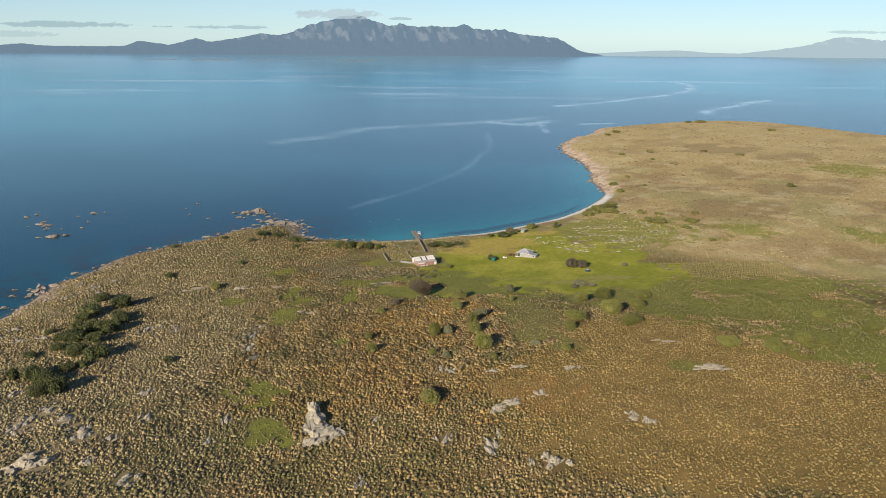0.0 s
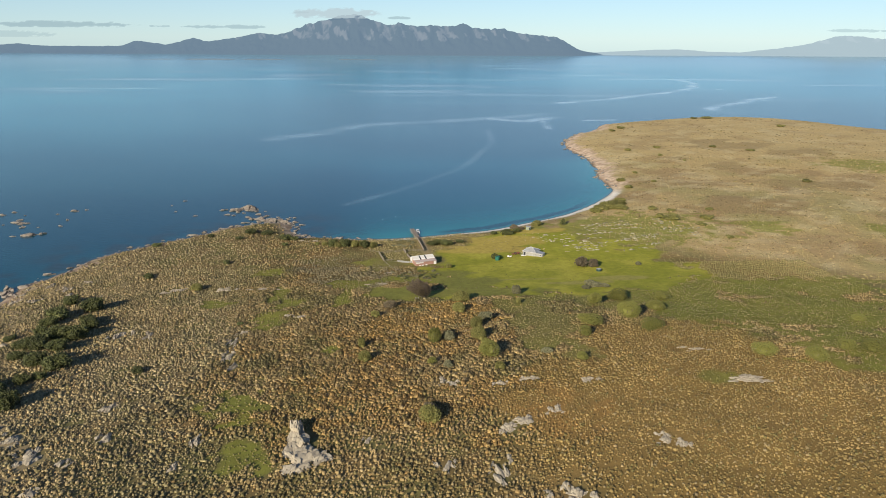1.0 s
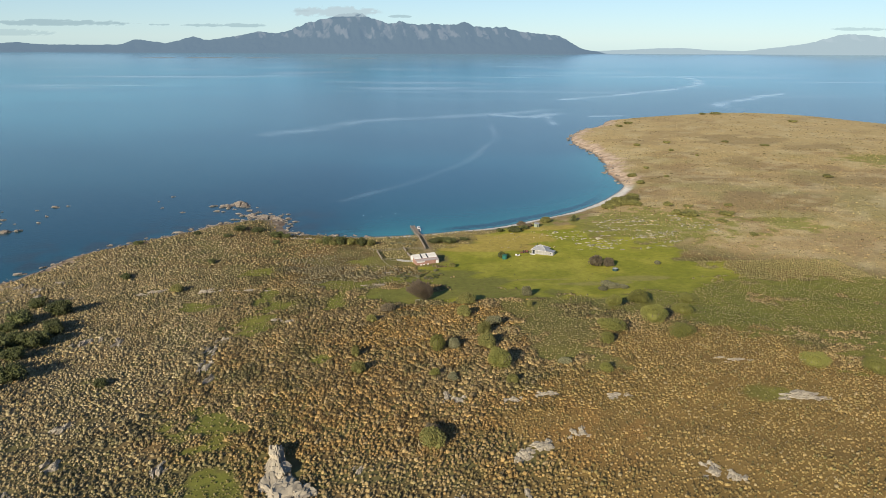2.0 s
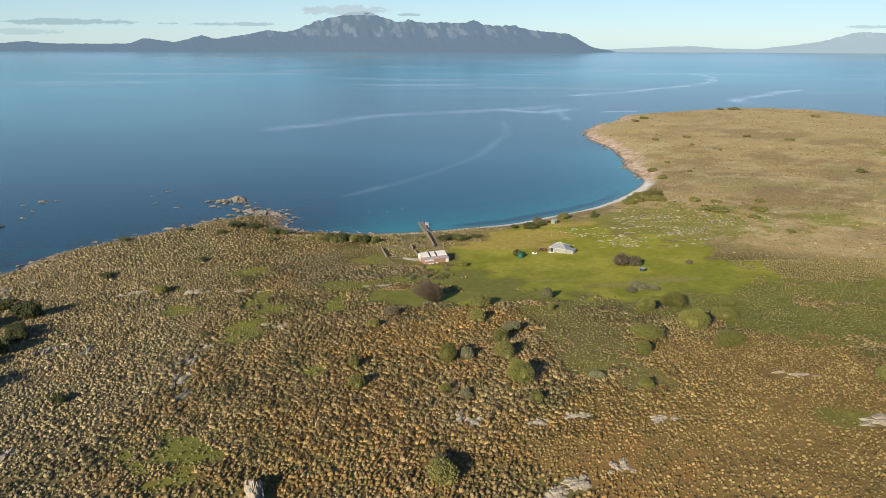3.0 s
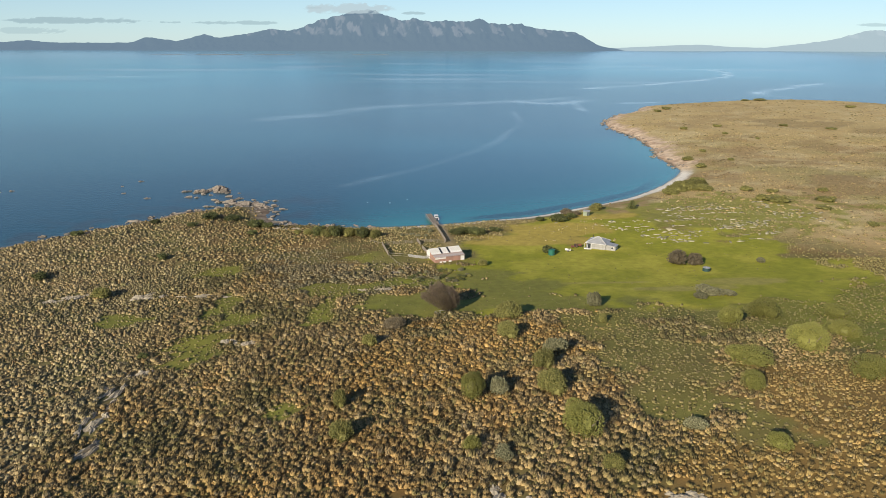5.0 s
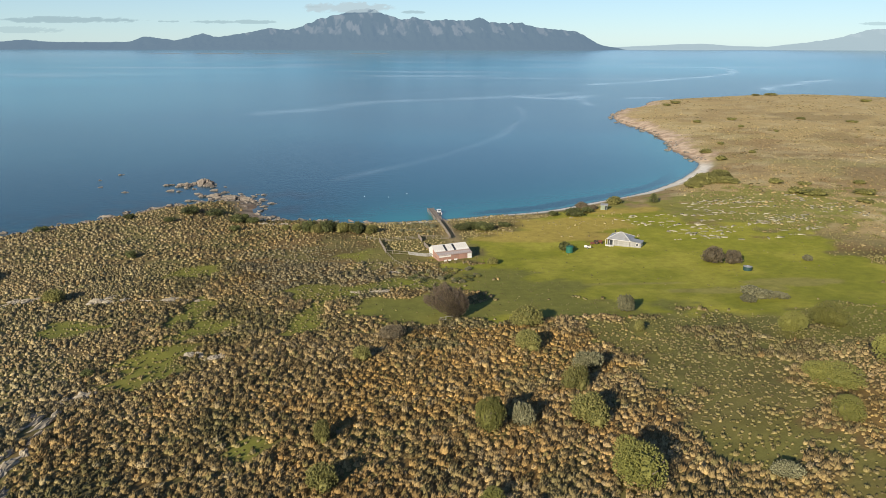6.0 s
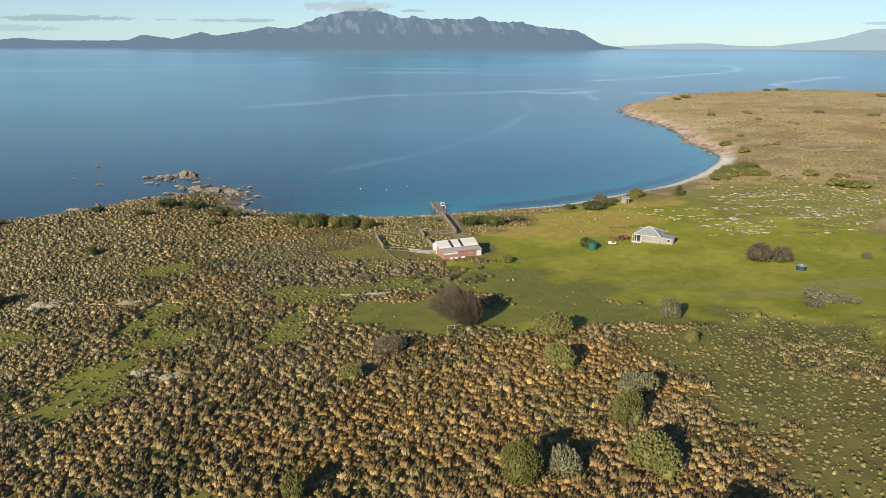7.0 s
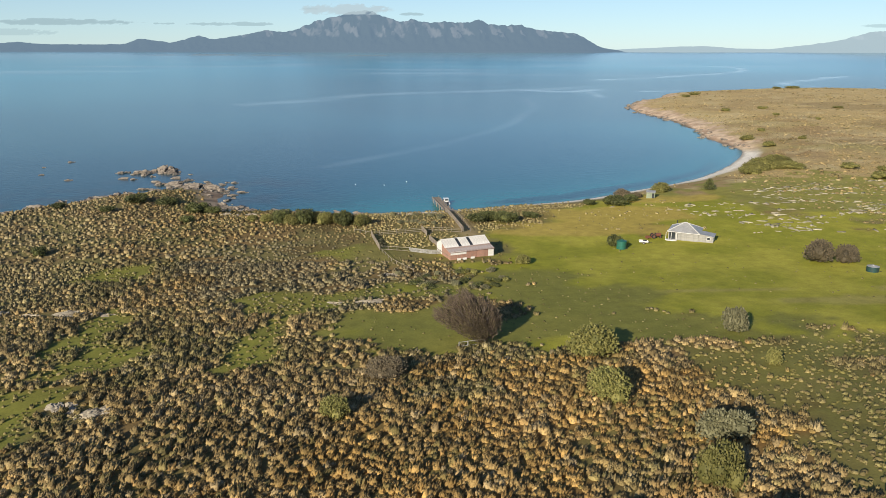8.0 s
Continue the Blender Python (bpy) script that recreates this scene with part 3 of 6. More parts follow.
CLOUD, CAP_CLOUD = cloud_material("thin_cloud", (0.27, 0.375, 0.41)), cloud_material("cap_cloud", (0.37, 0.455, 0.49))
for k, (cx, cz, half, tall, dense) in enumerate([(-2330, 205, 520, 24, 0.85), (-1712, 196, 75, 10, 0.7), (-1290, 194, 320, 15, 0.7), (-2640, 141, 260, 24, 0.45), (-520, 284, 320, 38, 0.8), (-107, 257, 90, 11, 0.7), (-760, 288, 60, 8, 0.6), (3110, 192, 250, 14, 0.5)]):
    cu, cv, cf = sheet(np.linspace(-1, 1, 90), np.linspace(-1, 1, 20))
    ragged = fbm(cu * half / 34 + k * 7, cv * tall / 12 + k, 5, 97)
    swell = (0.40 + 1.0 * fbm(cu * half / 75 + k * 3, cu * 0, 4, 98)) * (1 - np.abs(cu) ** 3)
    veil = dense * step(-0.05, 0.38, swell - np.abs(cv + 0.15) + (ragged - 0.5) * 1.3) * (1 - step(0.8, 1.0, np.maximum(np.abs(cu), np.abs(cv))))
    cloud = new("backdrop_cloud", mesh_from("cloud", np.stack([cx + cu * half, 4672 + 20 * (cu ** 2 + cv ** 2) - (50 if k == 4 else 0), cz + cv * tall], 1), cf, [("veil", "FLOAT", veil)]))
    cloud.data.materials.append(CAP_CLOUD if k == 4 else CLOUD)
    tagged(cloud, "pale cloud cap resting on the highest summit" if k == 4 else "thin grey cloud bank low over the horizon", "cloud", kind="structure")


# where granite breaks through
SLAB_PLACES = [(-107, -228, 5.5, 4.5, 3.4), (-100, -210, 3.4, 6, 1.4), (-115, -114, 2.2, 7, 1.5), (-104, -116, 1.3, 5.5, 1.1), (-68, -125, 1.8, 6.5, 1.1), (-62, -149, 1.4, 5, 1.2), (-92, -180, 1.7, 3, 1.1),
                            (-85, -199, 1.6, 3, 1.2), (-59, -201, 1.3, 3.4, 0.9), (-61, -215, 1.2, 2.4, 0.8), (-91, -212, 1.3, 2.6, 0.8), (-78, -236, 2.4, 4.5, 1.4), (-11, -207, 1.2, 2.2, 0.7), (10, -223, 1.3, 3.6, 0.8),
                            (23, -228, 1.7, 6.5, 1.1), (32, -203, 3.6, 3, 0.9), (28, -206, 2.4, 2.4, 0.9), (39, -240, 3, 4.4, 1.6), (66, -219, 2.2, 3.2, 0.9), (70, -222, 1.8, 2, 1), (102, -188, 6, 2.8, 0.9), (-13, -243, 1, 3, 0.9),
                            (56, -179, 2.6, 1.6, 0.6), (-118, -53, 3, 2.6, 1.1), (-91, -51, 3.6, 2.4, 0.9), (43, -198, 1.7, 2.6, 0.8), (-155, -124, 2.4, 2.6, 0.9), (-173, -112, 3.4, 2.6, 1.2), (-110, -200, 2.4, 4, 1), (-137, -180, 2, 3.4, 1.2),
                            (-66, -138, 1.8, 6, 1), (-67, -112, 1.8, 1.8, 0.9), (11, -170, 1.4, 2.4, 0.7), (38, -174, 3, 1.2, 0.5), (29, -176, 2, 1.5, 0.6), (-113, -49, 3.6, 2.4, 0.9), (-15, -45, 3.2, 1.0, 0.35), (-12, -22, 3.4, 1.0, 0.35),
                            (-53, -92, 2, 1.6, 0.5), (-47, -94, 1.7, 1.2, 0.4), (-8, 48, 2.6, 1.6, 0.8), (-61, 45, 3.6, 1.6, 0.7), (-73, -50, 4.4, 1.4, 0.5), (14, -173, 1.8, 1.6, 0.5), (97, -160, 4, 0.9, 0.4), (120, -162, 3.2, 0.9, 0.4)]
_r = random.Random(77)
for _ in range(46):
    _x, _y = _r.uniform(-192, -118), _r.uniform(-215, -30)
    if _x < -150 + 0.2 * (_y + 100) or _y < -170:
        SLAB_PLACES.append((round(_x, 1), round(_y, 1), _r.uniform(0.9, 2.6), _r.uniform(1.5, 4.5), _r.uniform(0.5, 1.2)))
LEDGE_PLACES = [(93, 41, 5.5, 0.8), (102, 36, 5, 0.8), (113, 41, 4.4, 1), (78, 45, 3.4, 0.8), (113, 24, 3.2, 0.7), (91, 15, 1.7, 0.5), (108, 48, 4, 0.9), (122, 52, 4.4, 0.8), (97, 52, 3.6, 0.7), (128, 34, 4, 0.8), (118, 62, 3, 0.7), (85, 38, 3, 0.6), (104, 30, 3, 0.6), (132, 60, 4, 0.9)]


# ---- tussocks and low heath ----
def tuft_shape(rng, wisps, mound=4, tall=False):
    """One tussock about a metre across: a ragged mop of grass combed over by the wind, with a few wisps standing out of it."""
    v, f = [], []
    levels = ((-0.25, 0.62), (0.20, 0.62), (0.56, 0.40)) if tall else ((-0.25, 0.62), (0.34, 0.52))
    long, wide = rng.uniform(0.95, 1.3), rng.uniform(0.75, 1.0)
    for i, (z, r) in enumerate(levels):
        for k in range(mound):
            a = 2 * math.pi * (k + 0.5 * (i % 2)) / mound
            q = r * rng.uniform(0.62, 1.3)
            v.append((q * long * math.cos(a), q * wide * math.sin(a), z + (rng.uniform(-0.17, 0.17) if i else 0)))
    v.append((rng.uniform(-0.2, 0.2), rng.uniform(-0.2, 0.2), 0.80 if tall else 0.58))
    for i in range(len(levels) - 1):
        o = i * mound
        for k in range(mound):
            j = (k + 1) % mound
            f += [(o + k, o + j, o + mound + k), (o + j, o + mound + j, o + mound + k)]
    o = (len(levels) - 1) * mound
    f += [(o + k, o + (k + 1) % mound, o + mound) for k in range(mound)]
    for i in range(wisps):
        a = 2.4 * i + rng.uniform(-0.6, 0.6)
        lean = rng.uniform(0.3, 1.0)
        c, s = math.cos(a), math.sin(a)
        q, w, n = 0.42 * lean, rng.uniform(0.20, 0.30), len(v)
        for k in range(3):
            b = a + 2.094 * k + 0.5
            v.append((q * c + w * math.cos(b), q * s + w * math.sin(b), 0.40 - 0.2 * lean))
        out = q + rng.uniform(0.12, 0.4) * lean
        v.append((out * c, out * s, rng.uniform(0.78, 1.08) - 0.30 * lean))
        f += [(n, n + 1, n + 3), (n + 1, n + 2, n + 3), (n + 2, n, n + 3)]
    return np.array(v), np.array(f)


def scatter(name, rng, px, py, size, tall, colour, shapes, label, category):
    """Many tufts as one mesh, each turned, sized and coloured by itself."""
    pz = height(px, py)
    turn = rng.uniform(0, 2 * math.pi, len(px))
    pick = rng.integers(0, len(shapes), len(px))
    vs, fs, cs, base = [], [], [], 0
    for k, (v, f) in enumerate(shapes):
        at = np.nonzero(pick == k)[0]
        c, s = np.cos(turn[at])[:, None], np.sin(turn[at])[:, None]
        x = (v[:, 0] * c - v[:, 1] * s) * size[at][:, None] + px[at][:, None]
        y = (v[:, 0] * s + v[:, 1] * c) * size[at][:, None] + py[at][:, None]
        lift = np.maximum(v[:, 2], 0) * (size[at] * tall[at])[:, None]
        x, y = x + 0.22 * lift, y + 0.26 * lift                     # all bent a little by the same wind
        z = v[:, 2] * (size[at] * tall[at])[:, None] + pz[at][:, None]
        vs.append(np.stack([x, y, z], -1).reshape(-1, 3))
        fs.append((f[None] + (base + np.arange(len(at)) * len(v))[:, None, None]).reshape(-1, 3))
        each = np.repeat(rng.uniform(0.88, 1.12, (len(at), (len(v) + 3) // 4)), 4, 1)[:, :len(v)]
        cs.append((colour[at][:, None, :] * each[:, :, None]).reshape(-1, 3))
        base += len(at) * len(v)
    me = mesh_from(name, np.concatenate(vs), np.concatenate(fs), [("tint", "FLOAT_COLOR", np.concatenate(cs))])
    me.materials.append(TUSSOCK)
    ob = new(name, me)
    return tagged(ob, label, category, kind="stuff")


def jittered(rng, x0, x1, y0, y1, gap):
    x, y = np.meshgrid(np.arange(x0, x1, gap), np.arange(y0, y1, gap), indexing="ij")
    x, y = x.ravel(), y.ravel()
    return x + rng.uniform(-0.75, 0.75, len(x)) * gap, y + rng.uniform(-0.75, 0.75, len(y)) * gap


def plant(rng, x, y, sparse_glade, shore):
    """Which of the spots carry a tuft."""
    d = shore_distance(x, y)
    keep = (1 - lawn(x, y)) * (1 - sparse_glade * glade(x, y)) * step(shore * 0.3, shore, d)
    keep = keep * (1 - 0.5 * (1 - step(22, 48, d)) * (1 - step(-140, -110, x)) * (1 - step(-40, 0, y)))
    bare = step(0.64, 0.74, fbm(x / 5, y / 5, 3, 55))
    yard = (1 - step(0.9, 1.1, np.maximum(np.abs(x - 2) / 20, np.abs(y - 6) / 17)))
    keep = keep * (1 - 0.6 * bare) * (1 - 0.75 * yard) * (1 - 0.55 * patch(x, y, [(-14, -28, 38, 17)], 0.8, 9, 64))
    for rx, ry, wide, length, _ in SLAB_PLACES + [(-29, -207, 4.2, 11, 0)]:
        keep = keep * step(0.75, 1.15, np.sqrt(((x - rx) / (wide * 1.15)) ** 2 + ((y - ry) / (length / 2 * 1.8 + 0.6)) ** 2))
    for rx, ry, wide, tall in LEDGE_PLACES:
        keep = keep * step(0.8, 1.2, np.sqrt(((x - rx) / wide) ** 2 + ((y - ry) / (tall + 1.5)) ** 2))
    keep = keep * (1 - 0.95 * np.exp(-((x - (8.7 - 0.11 * (y - 19))) / 3.2) ** 4) * step(10, 22, y))
    return (rng.uniform(0, 1, len(x)) < keep) & (d > shore * 0.4)


rng = np.random.default_rng(7)
FULL = [tuft_shape(random.Random(k), 7) for k in range(13)]
PLAIN = [tuft_shape(random.Random(20 + k), 1) for k in range(9)]
LOW = [tuft_shape(random.Random(30 + k), 0, 4) for k in range(7)]


def shades(rng, x, y, low=0.84, high=1.13):
    """Each tussock's own colour: that of its place, a shade of its own, a few bleached, green or rusty ones."""
    c = heath_colour(x, y) * rng.uniform(low, high, (len(x), 1))
    odd = rng.uniform(0, 1, len(x))
    c = np.where((odd < 0.08)[:, None], c * 0.6 + np.array((0.37, 0.295, 0.17)) * 0.4, c)
    c = np.where((odd > 0.88)[:, None], c * 0.5 + np.array((0.13, 0.125, 0.045)) * 0.5, c)
    c = np.where(((odd > 0.76) & (odd < 0.80))[:, None], c * 0.55 + np.array((0.31, 0.18, 0.06)) * 0.45, c)
    c = c * (0.62 + 0.76 * fbm(x / 3.5, y / 3.5, 3, 62))[:, None]
    green = glade(x, y)[:, None] * 0.6
    c = c * (1 - green) + np.array((0.185, 0.165, 0.06)) * green
    olive = (0.75 * step(85, 120, x) * step(-75, -30, y))[:, None]
    c = c * (1 - olive) + np.array((0.20, 0.175, 0.065)) * rng.uniform(0.7, 1.2, (len(x), 1)) * olive
    scrub = patch(x, y, [(-18, -30, 34, 16), (-40, -10, 26, 16)], 0.8, 9, 63)[:, None]
    return c * (1 - 0.7 * scrub) + np.array((0.19, 0.165, 0.095)) * rng.uniform(0.6, 1.25, (len(x), 1)) * 0.7 * scrub


def heath_size(rng, x, y):
    """Half the width of a tussock, by where it grows."""
    return rng.choice((0.46, 0.54, 0.60, 0.68, 0.78, 1.0), len(x)) * rng.uniform(0.9, 1.1, len(x)) * (0.72 + 0.5 * fbm(x / 13, y / 13, 3, 77)) * (1 - 0.26 * patch(x, y, GOLD, 0.5, 30, 3)) * (1 - 0.4 * glade(x, y))


x, y = jittered(rng, -76, 76, -186, -12, 0.85)
x2, y2 = jittered(rng, -215, 215, -276, -12, 0.86)
ok = (np.abs(x2) > 76) | (y2 < -186)
x, y = np.concatenate([x, x2[ok]]), np.concatenate([y, y2[ok]])
ok = (np.abs(x - 5) < 138 + (y + 240) * 0.64)
x, y = x[ok], y[ok]
ok = plant(rng, x, y, 0.72, 10)
x, y = x[ok], y[ok]
close = (np.abs(x) < 76) & (y > -186)
for name, ok, shapes, short, long, low, high, words in (("tussock_grass", close, FULL, 0.65, 1.25, 0.62, 1.34, "dense straw-brown and rusty tussock grass over the heath"),
                                                        ("slope_tussock_grass", ~close, PLAIN, 0.85, 1.45, 0.54, 1.36, "straw-brown tussock grass and low heath over the hillside")):
    tx, ty = x[ok], y[ok]
    scatter(name, rng, tx, ty, heath_size(rng, tx, ty) * (1.18 if name == "tussock_grass" else 0.98), rng.uniform(short, long, len(tx)), shades(rng, tx, ty, low, high) * (1.17 if name == "tussock_grass" else 1.0), shapes, words, "tussock grass")

x, y = jittered(rng, -225, 430, -490, -40, 4.2)
ok = ((y < -276) | (x > 215) | (np.abs(x - 5) > 138 + (y + 240) * 0.64)) & (shore_distance(x, y) > 12) & (rng.uniform(0, 1, len(x)) > 0.8 * glade(x, y))
x, y = x[ok], y[ok]
scatter("outer_heath", rng, x, y, rng.uniform(0.5, 1.5, len(x)), rng.uniform(0.4, 0.8, len(x)), shades(rng, x, y), LOW,
        "straw-brown heath on the far side of the hill", "heath")

x, y = jittered(rng, -205, 300, -14, 118, 1.65)
x2, y2 = jittered(rng, 200, 340, -150, -14, 2.0)
x, y = np.concatenate([x, x2]), np.concatenate([y, y2])
grassy = np.maximum(0.45 * step(90, 120, x) + 0.3 * step(30, 70, y + 0.62 * (x - 100)), 0.96 * step(24, 50, x) * (1 - step(110, 140, x)) * step(0, 20, y))
ok = plant(rng, x, y, 0.88, 12) & (rng.uniform(0, 1, len(x)) > grassy)
x, y = x[ok], y[ok]
scatter("low_heath", rng, x, y, rng.uniform(0.6, 1.25, len(x)) * (1 - 0.38 * step(-60, -25, x)), rng.uniform(0.7, 1.3, len(x)), np.minimum(shades(rng, x, y, 0.5, 1.3) * 0.95, (0.31, 0.25, 0.135)), PLAIN,
        "grey-brown low heath towards the shore", "heath")

x, y = jittered(rng, 120, 500, -20, 370, 2.4)
x2, y2 = jittered(rng, 180, 720, 370, 800, 5.0)
x, y = np.concatenate([x, x2]), np.concatenate([y, y2])
d = shore_distance(x, y)
ok = (d > 14) & (lawn(x, y) < 0.2) & (rng.uniform(0, 1, len(x)) < 0.12 + 0.75 * fbm(x / 24, y / 24, 3, 66)) & (x < 330 + y * 0.75) & (y + 0.62 * (x - 100) > 30)
x, y = x[ok], y[ok]
scatter("dry_grass", rng, x, y, rng.choice((0.5, 0.7, 0.9, 1.3), len(x)) * rng.uniform(0.8, 1.2, len(x)), rng.uniform(0.45, 0.9, len(x)), heath_colour(x, y) * rng.uniform(0.35, 0.92, (len(x), 1)), LOW,
        "golden dry grass clumps on the flat headland", "dry grass")

x, y = jittered(rng, 78, 190, 8, 90, 1.3)
ok = rng.uniform(0, 1, len(x)) < 0.6 * step(0.56, 0.65, fbm(x / 15, y / 5, 3, 40)) * patch(x, y, [(104, 44, 24, 12), (138, 52, 30, 26), (118, 24, 30, 12), (168, 60, 24, 22)], 0.5, 12, 6)
x, y = x[ok], y[ok]
STONE = [(v * (1.5, 0.7, 0.3), f) for v, f in (tuft_shape(random.Random(50 + k), 0, 5) for k in range(4))]
scatter("pale_stones", rng, x, y, rng.choice((0.35, 0.5, 0.7, 1.0, 1.7), len(x)), rng.uniform(0.6, 1.0, len(x)),
        np.array((0.40, 0.355, 0.24)) * rng.uniform(0.5, 1.15, (len(x), 1)), STONE, "pale flat stones strewn over short grass", "stone")

x, y = jittered(rng, -75, 80, 0, 64, 0.95)
d = shore_distance(x, y)
pen = (x > -17) & (x < 6) & (y > 1) & (y < 17)
track = np.exp(-((x - (8.7 - 0.11 * (y - 19))) / 3.2) ** 4)
ok = (d > 5) & (rng.uniform(0, 1, len(x)) < np.where(pen, 0.7, 0.75 * step(17, 24, y) * step(0.34, 0.52, fbm(x / 7, y / 7, 3, 52))) * (1 - 0.95 * track) * (1 - 0.9 * lawn(x, y)))
x, y = x[ok], y[ok]
scatter("dune_grass", rng, x, y, rng.choice((0.3, 0.4, 0.55, 0.8), len(x)), rng.uniform(0.7, 1.3, len(x)), np.array((0.33, 0.265, 0.115)) * rng.uniform(0.55, 1.2, (len(x), 1)), PLAIN,
        "straw-coloured dune grass behind the beach and in the stock pens", "dune grass")

x, y = jittered(rng, 150, 720, 60, 800, 9.0)
d = shore_distance(x, y)
ok = (d > 16) & (rng.uniform(0, 1, len(x)) < 0.10 + 0.75 * step(0.45, 0.7, fbm(x / 50, y / 24, 4, 44))) & (x < 330 + y * 0.75)
x, y = x[ok], y[ok]
scatter("dark_heather", rng, x, y, rng.uniform(0.9, 2.4, len(x)), rng.uniform(0.35, 0.6, len(x)),
        np.array((0.17, 0.135, 0.05)) * rng.uniform(0.6, 1.3, (len(x), 1)), LOW, "low dark heather clumps on the flat headland", "heather")

x, y = jittered(rng, -110, 230, -230, 40, 1.15)
g = glade(x, y)
dull = patch(x, y, [(54, -113, 24, 24), (58, -158, 16, 8)], 0.7, 9, 34)
ok = (g > 0.25) & (lawn(x, y) < 0.3) & (rng.uniform(0, 1, len(x)) < 0.24 + 0.5 * dull + 0.5 * step(0.48, 0.62, fbm(x / 6, y / 6, 3, 91)))
x, y, dull = x[ok], y[ok], dull[ok]
cover = np.array((0.19, 0.165, 0.05)) * (1 - dull)[:, None] + np.array((0.225, 0.18, 0.075)) * dull[:, None]
CUSHION = [tuft_shape(random.Random(60 + k), 0, 4) for k in range(5)]
scatter("ground_cover", rng, x, y, rng.choice((0.25, 0.35, 0.45, 0.7), len(x)), rng.uniform(0.5, 0.9, len(x)),
        cover * rng.uniform(0.5, 1.1, (len(x), 1)), CUSHION, "low olive cushion plants in the clearings", "ground cover")

x, y = jittered(rng, -40, 140, -80, 60, 2.2)
ok = (lawn(x, y) > 0.3) & (rng.uniform(0, 1, len(x)) < 0.07 + 0.3 * step(0.55, 0.75, fbm(x / 10, y / 10, 3, 88)) + 0.45 * patch(x, y, [(0, -60, 24, 15), (18, -42, 20, 20), (34, -64, 30, 8)], 0.7, 8, 18))
x, y = x[ok], y[ok]
scatter("lawn_tufts", rng, x, y, rng.uniform(0.18, 0.5, len(x)), rng.uniform(0.5, 0.9, len(x)),
        np.array((0.19, 0.165, 0.06)) * rng.uniform(0.6, 1.3, (len(x), 1)), PLAIN, "small pale grass tufts dotted over the lawn", "grass tuft")


# ---- bushes and trees ----
def crown_mesh(name, seed, mat, lumps, leaves, leaf, upright=0.0, hollow=0.0, slim=0.75, tousled=0.55):
    """A crown of unit radius and height: several lumps set with small leaf clumps, over a dark inner mass."""
    r = np.random.default_rng(seed)
    centres = [(0.0, 0.0, 0.42, 0.62, 0.52)]
    if slim < 0.5:
        centres = [(0.0, 0.0, 0.36, 0.40, 0.34)]
    for _ in range(lumps):
        a, q = r.uniform(0, 2 * math.pi), r.uniform(0.25, 0.55 if slim > 0.5 else 0.72)
        s = r.uniform(0.30, 0.48) if slim > 0.5 else r.uniform(0.20, 0.36)
        centres.append((q * math.cos(a), q * math.sin(a), r.uniform(0.25, 0.62), s, s * r.uniform(0.75, 1.0)))
    vs, fs, n = [], [], 0
    per = np.array([c[3] ** 2 for c in centres])
    per = (per / per.sum() * leaves).astype(int)
    for (cx, cy, cz, rad, rz), count in zip(centres, per):
        u = r.normal(size=(count, 3))
        u /= np.linalg.norm(u, axis=1)[:, None]
        u[:, 2] = np.where(u[:, 2] < -0.55, -u[:, 2], u[:, 2])
        shell = r.uniform(0.80 - hollow, 1.10, count)
        p = u * shell[:, None] * (rad, rad, rz) + (cx, cy, cz)
        p[:, 2] = np.maximum(p[:, 2], 0.02)
        out = u + r.normal(size=u.shape) * tousled + (0, 0, 0.25 + upright)
        if slim < 0.5:
            out = p - (0.34, -0.04, 0.0) + r.normal(size=u.shape) * 0.16
        out /= np.linalg.norm(out, axis=1)[:, None]
        side = np.cross(out, r.normal(size=u.shape))
        side /= np.linalg.norm(side, axis=1)[:, None]
        other = np.cross(out, side)
        s = leaf * r.uniform(0.6, 1.35, count)[:, None]
        tip = p + out * s * (1.0 + upright)
        ring = [p + side * s * slim, p + other * s * slim - out * s * 0.2, p - side * s * slim, p - other * s * slim - out * s * 0.2]
        block = np.stack(ring + [tip], 1)
        k = n + np.arange(count)[:, None] * 5
        f = np.stack([np.concatenate([k + a, k + (a + 1) % 4, k + 4], 1) for a in range(4)], 1)
        vs.append(block.reshape(-1, 3))
        fs.append(f.reshape(-1, 3))
        n += count * 5
        if not hollow:
            a, b, cf = sheet(np.linspace(0, 2 * math.pi, 9), np.linspace(-1.2, 1.57, 6))
            core = np.stack([cx + rad * 0.7 * np.cos(a) * np.cos(b), cy + rad * 0.7 * np.sin(a) * np.cos(b), np.maximum(cz + rz * 0.7 * np.sin(b), 0)], 1)
            vs.append(core)
            fs.append(np.concatenate([cf[:, :3], cf[:, [0, 2, 3]]]) + n)
            n += len(core)
    me = mesh_from(name, np.concatenate(vs), np.concatenate(fs), smooth=False)
    me.materials.append(mat)
    return me


def bush_kind(seed, mat, lumps, leaves, leaf, label, category, name="bush", upright=0.0, hollow=0.0, sticks=5, tousled=0.5):
    """A bush of unit size, out of sight below the sea bed, to be copied."""
    thing = tagged(new(name), label, category, group=category)
    crown = new("crown", crown_mesh("crown", seed, mat, lumps, leaves, leaf, upright, hollow, tousled=tousled))
    crown.parent = thing
    bm = bmesh.new()
    r = random.Random(seed)
    for _ in range(sticks):
        a, q = r.uniform(0, 6.28), r.uniform(0.2, 0.6)
        mid = (0.4 * q * math.cos(a), 0.4 * q * math.sin(a), 0.3)
        tube(bm, (0.05 * math.cos(a), 0.05 * math.sin(a), -0.1), mid, 0.05, 0.035, 5)
        tube(bm, mid, (q * math.cos(a), q * math.sin(a), r.uniform(0.5, 0.8)), 0.035, 0.012, 5)
    part("trunk", bm, BARK, thing)
    return thing


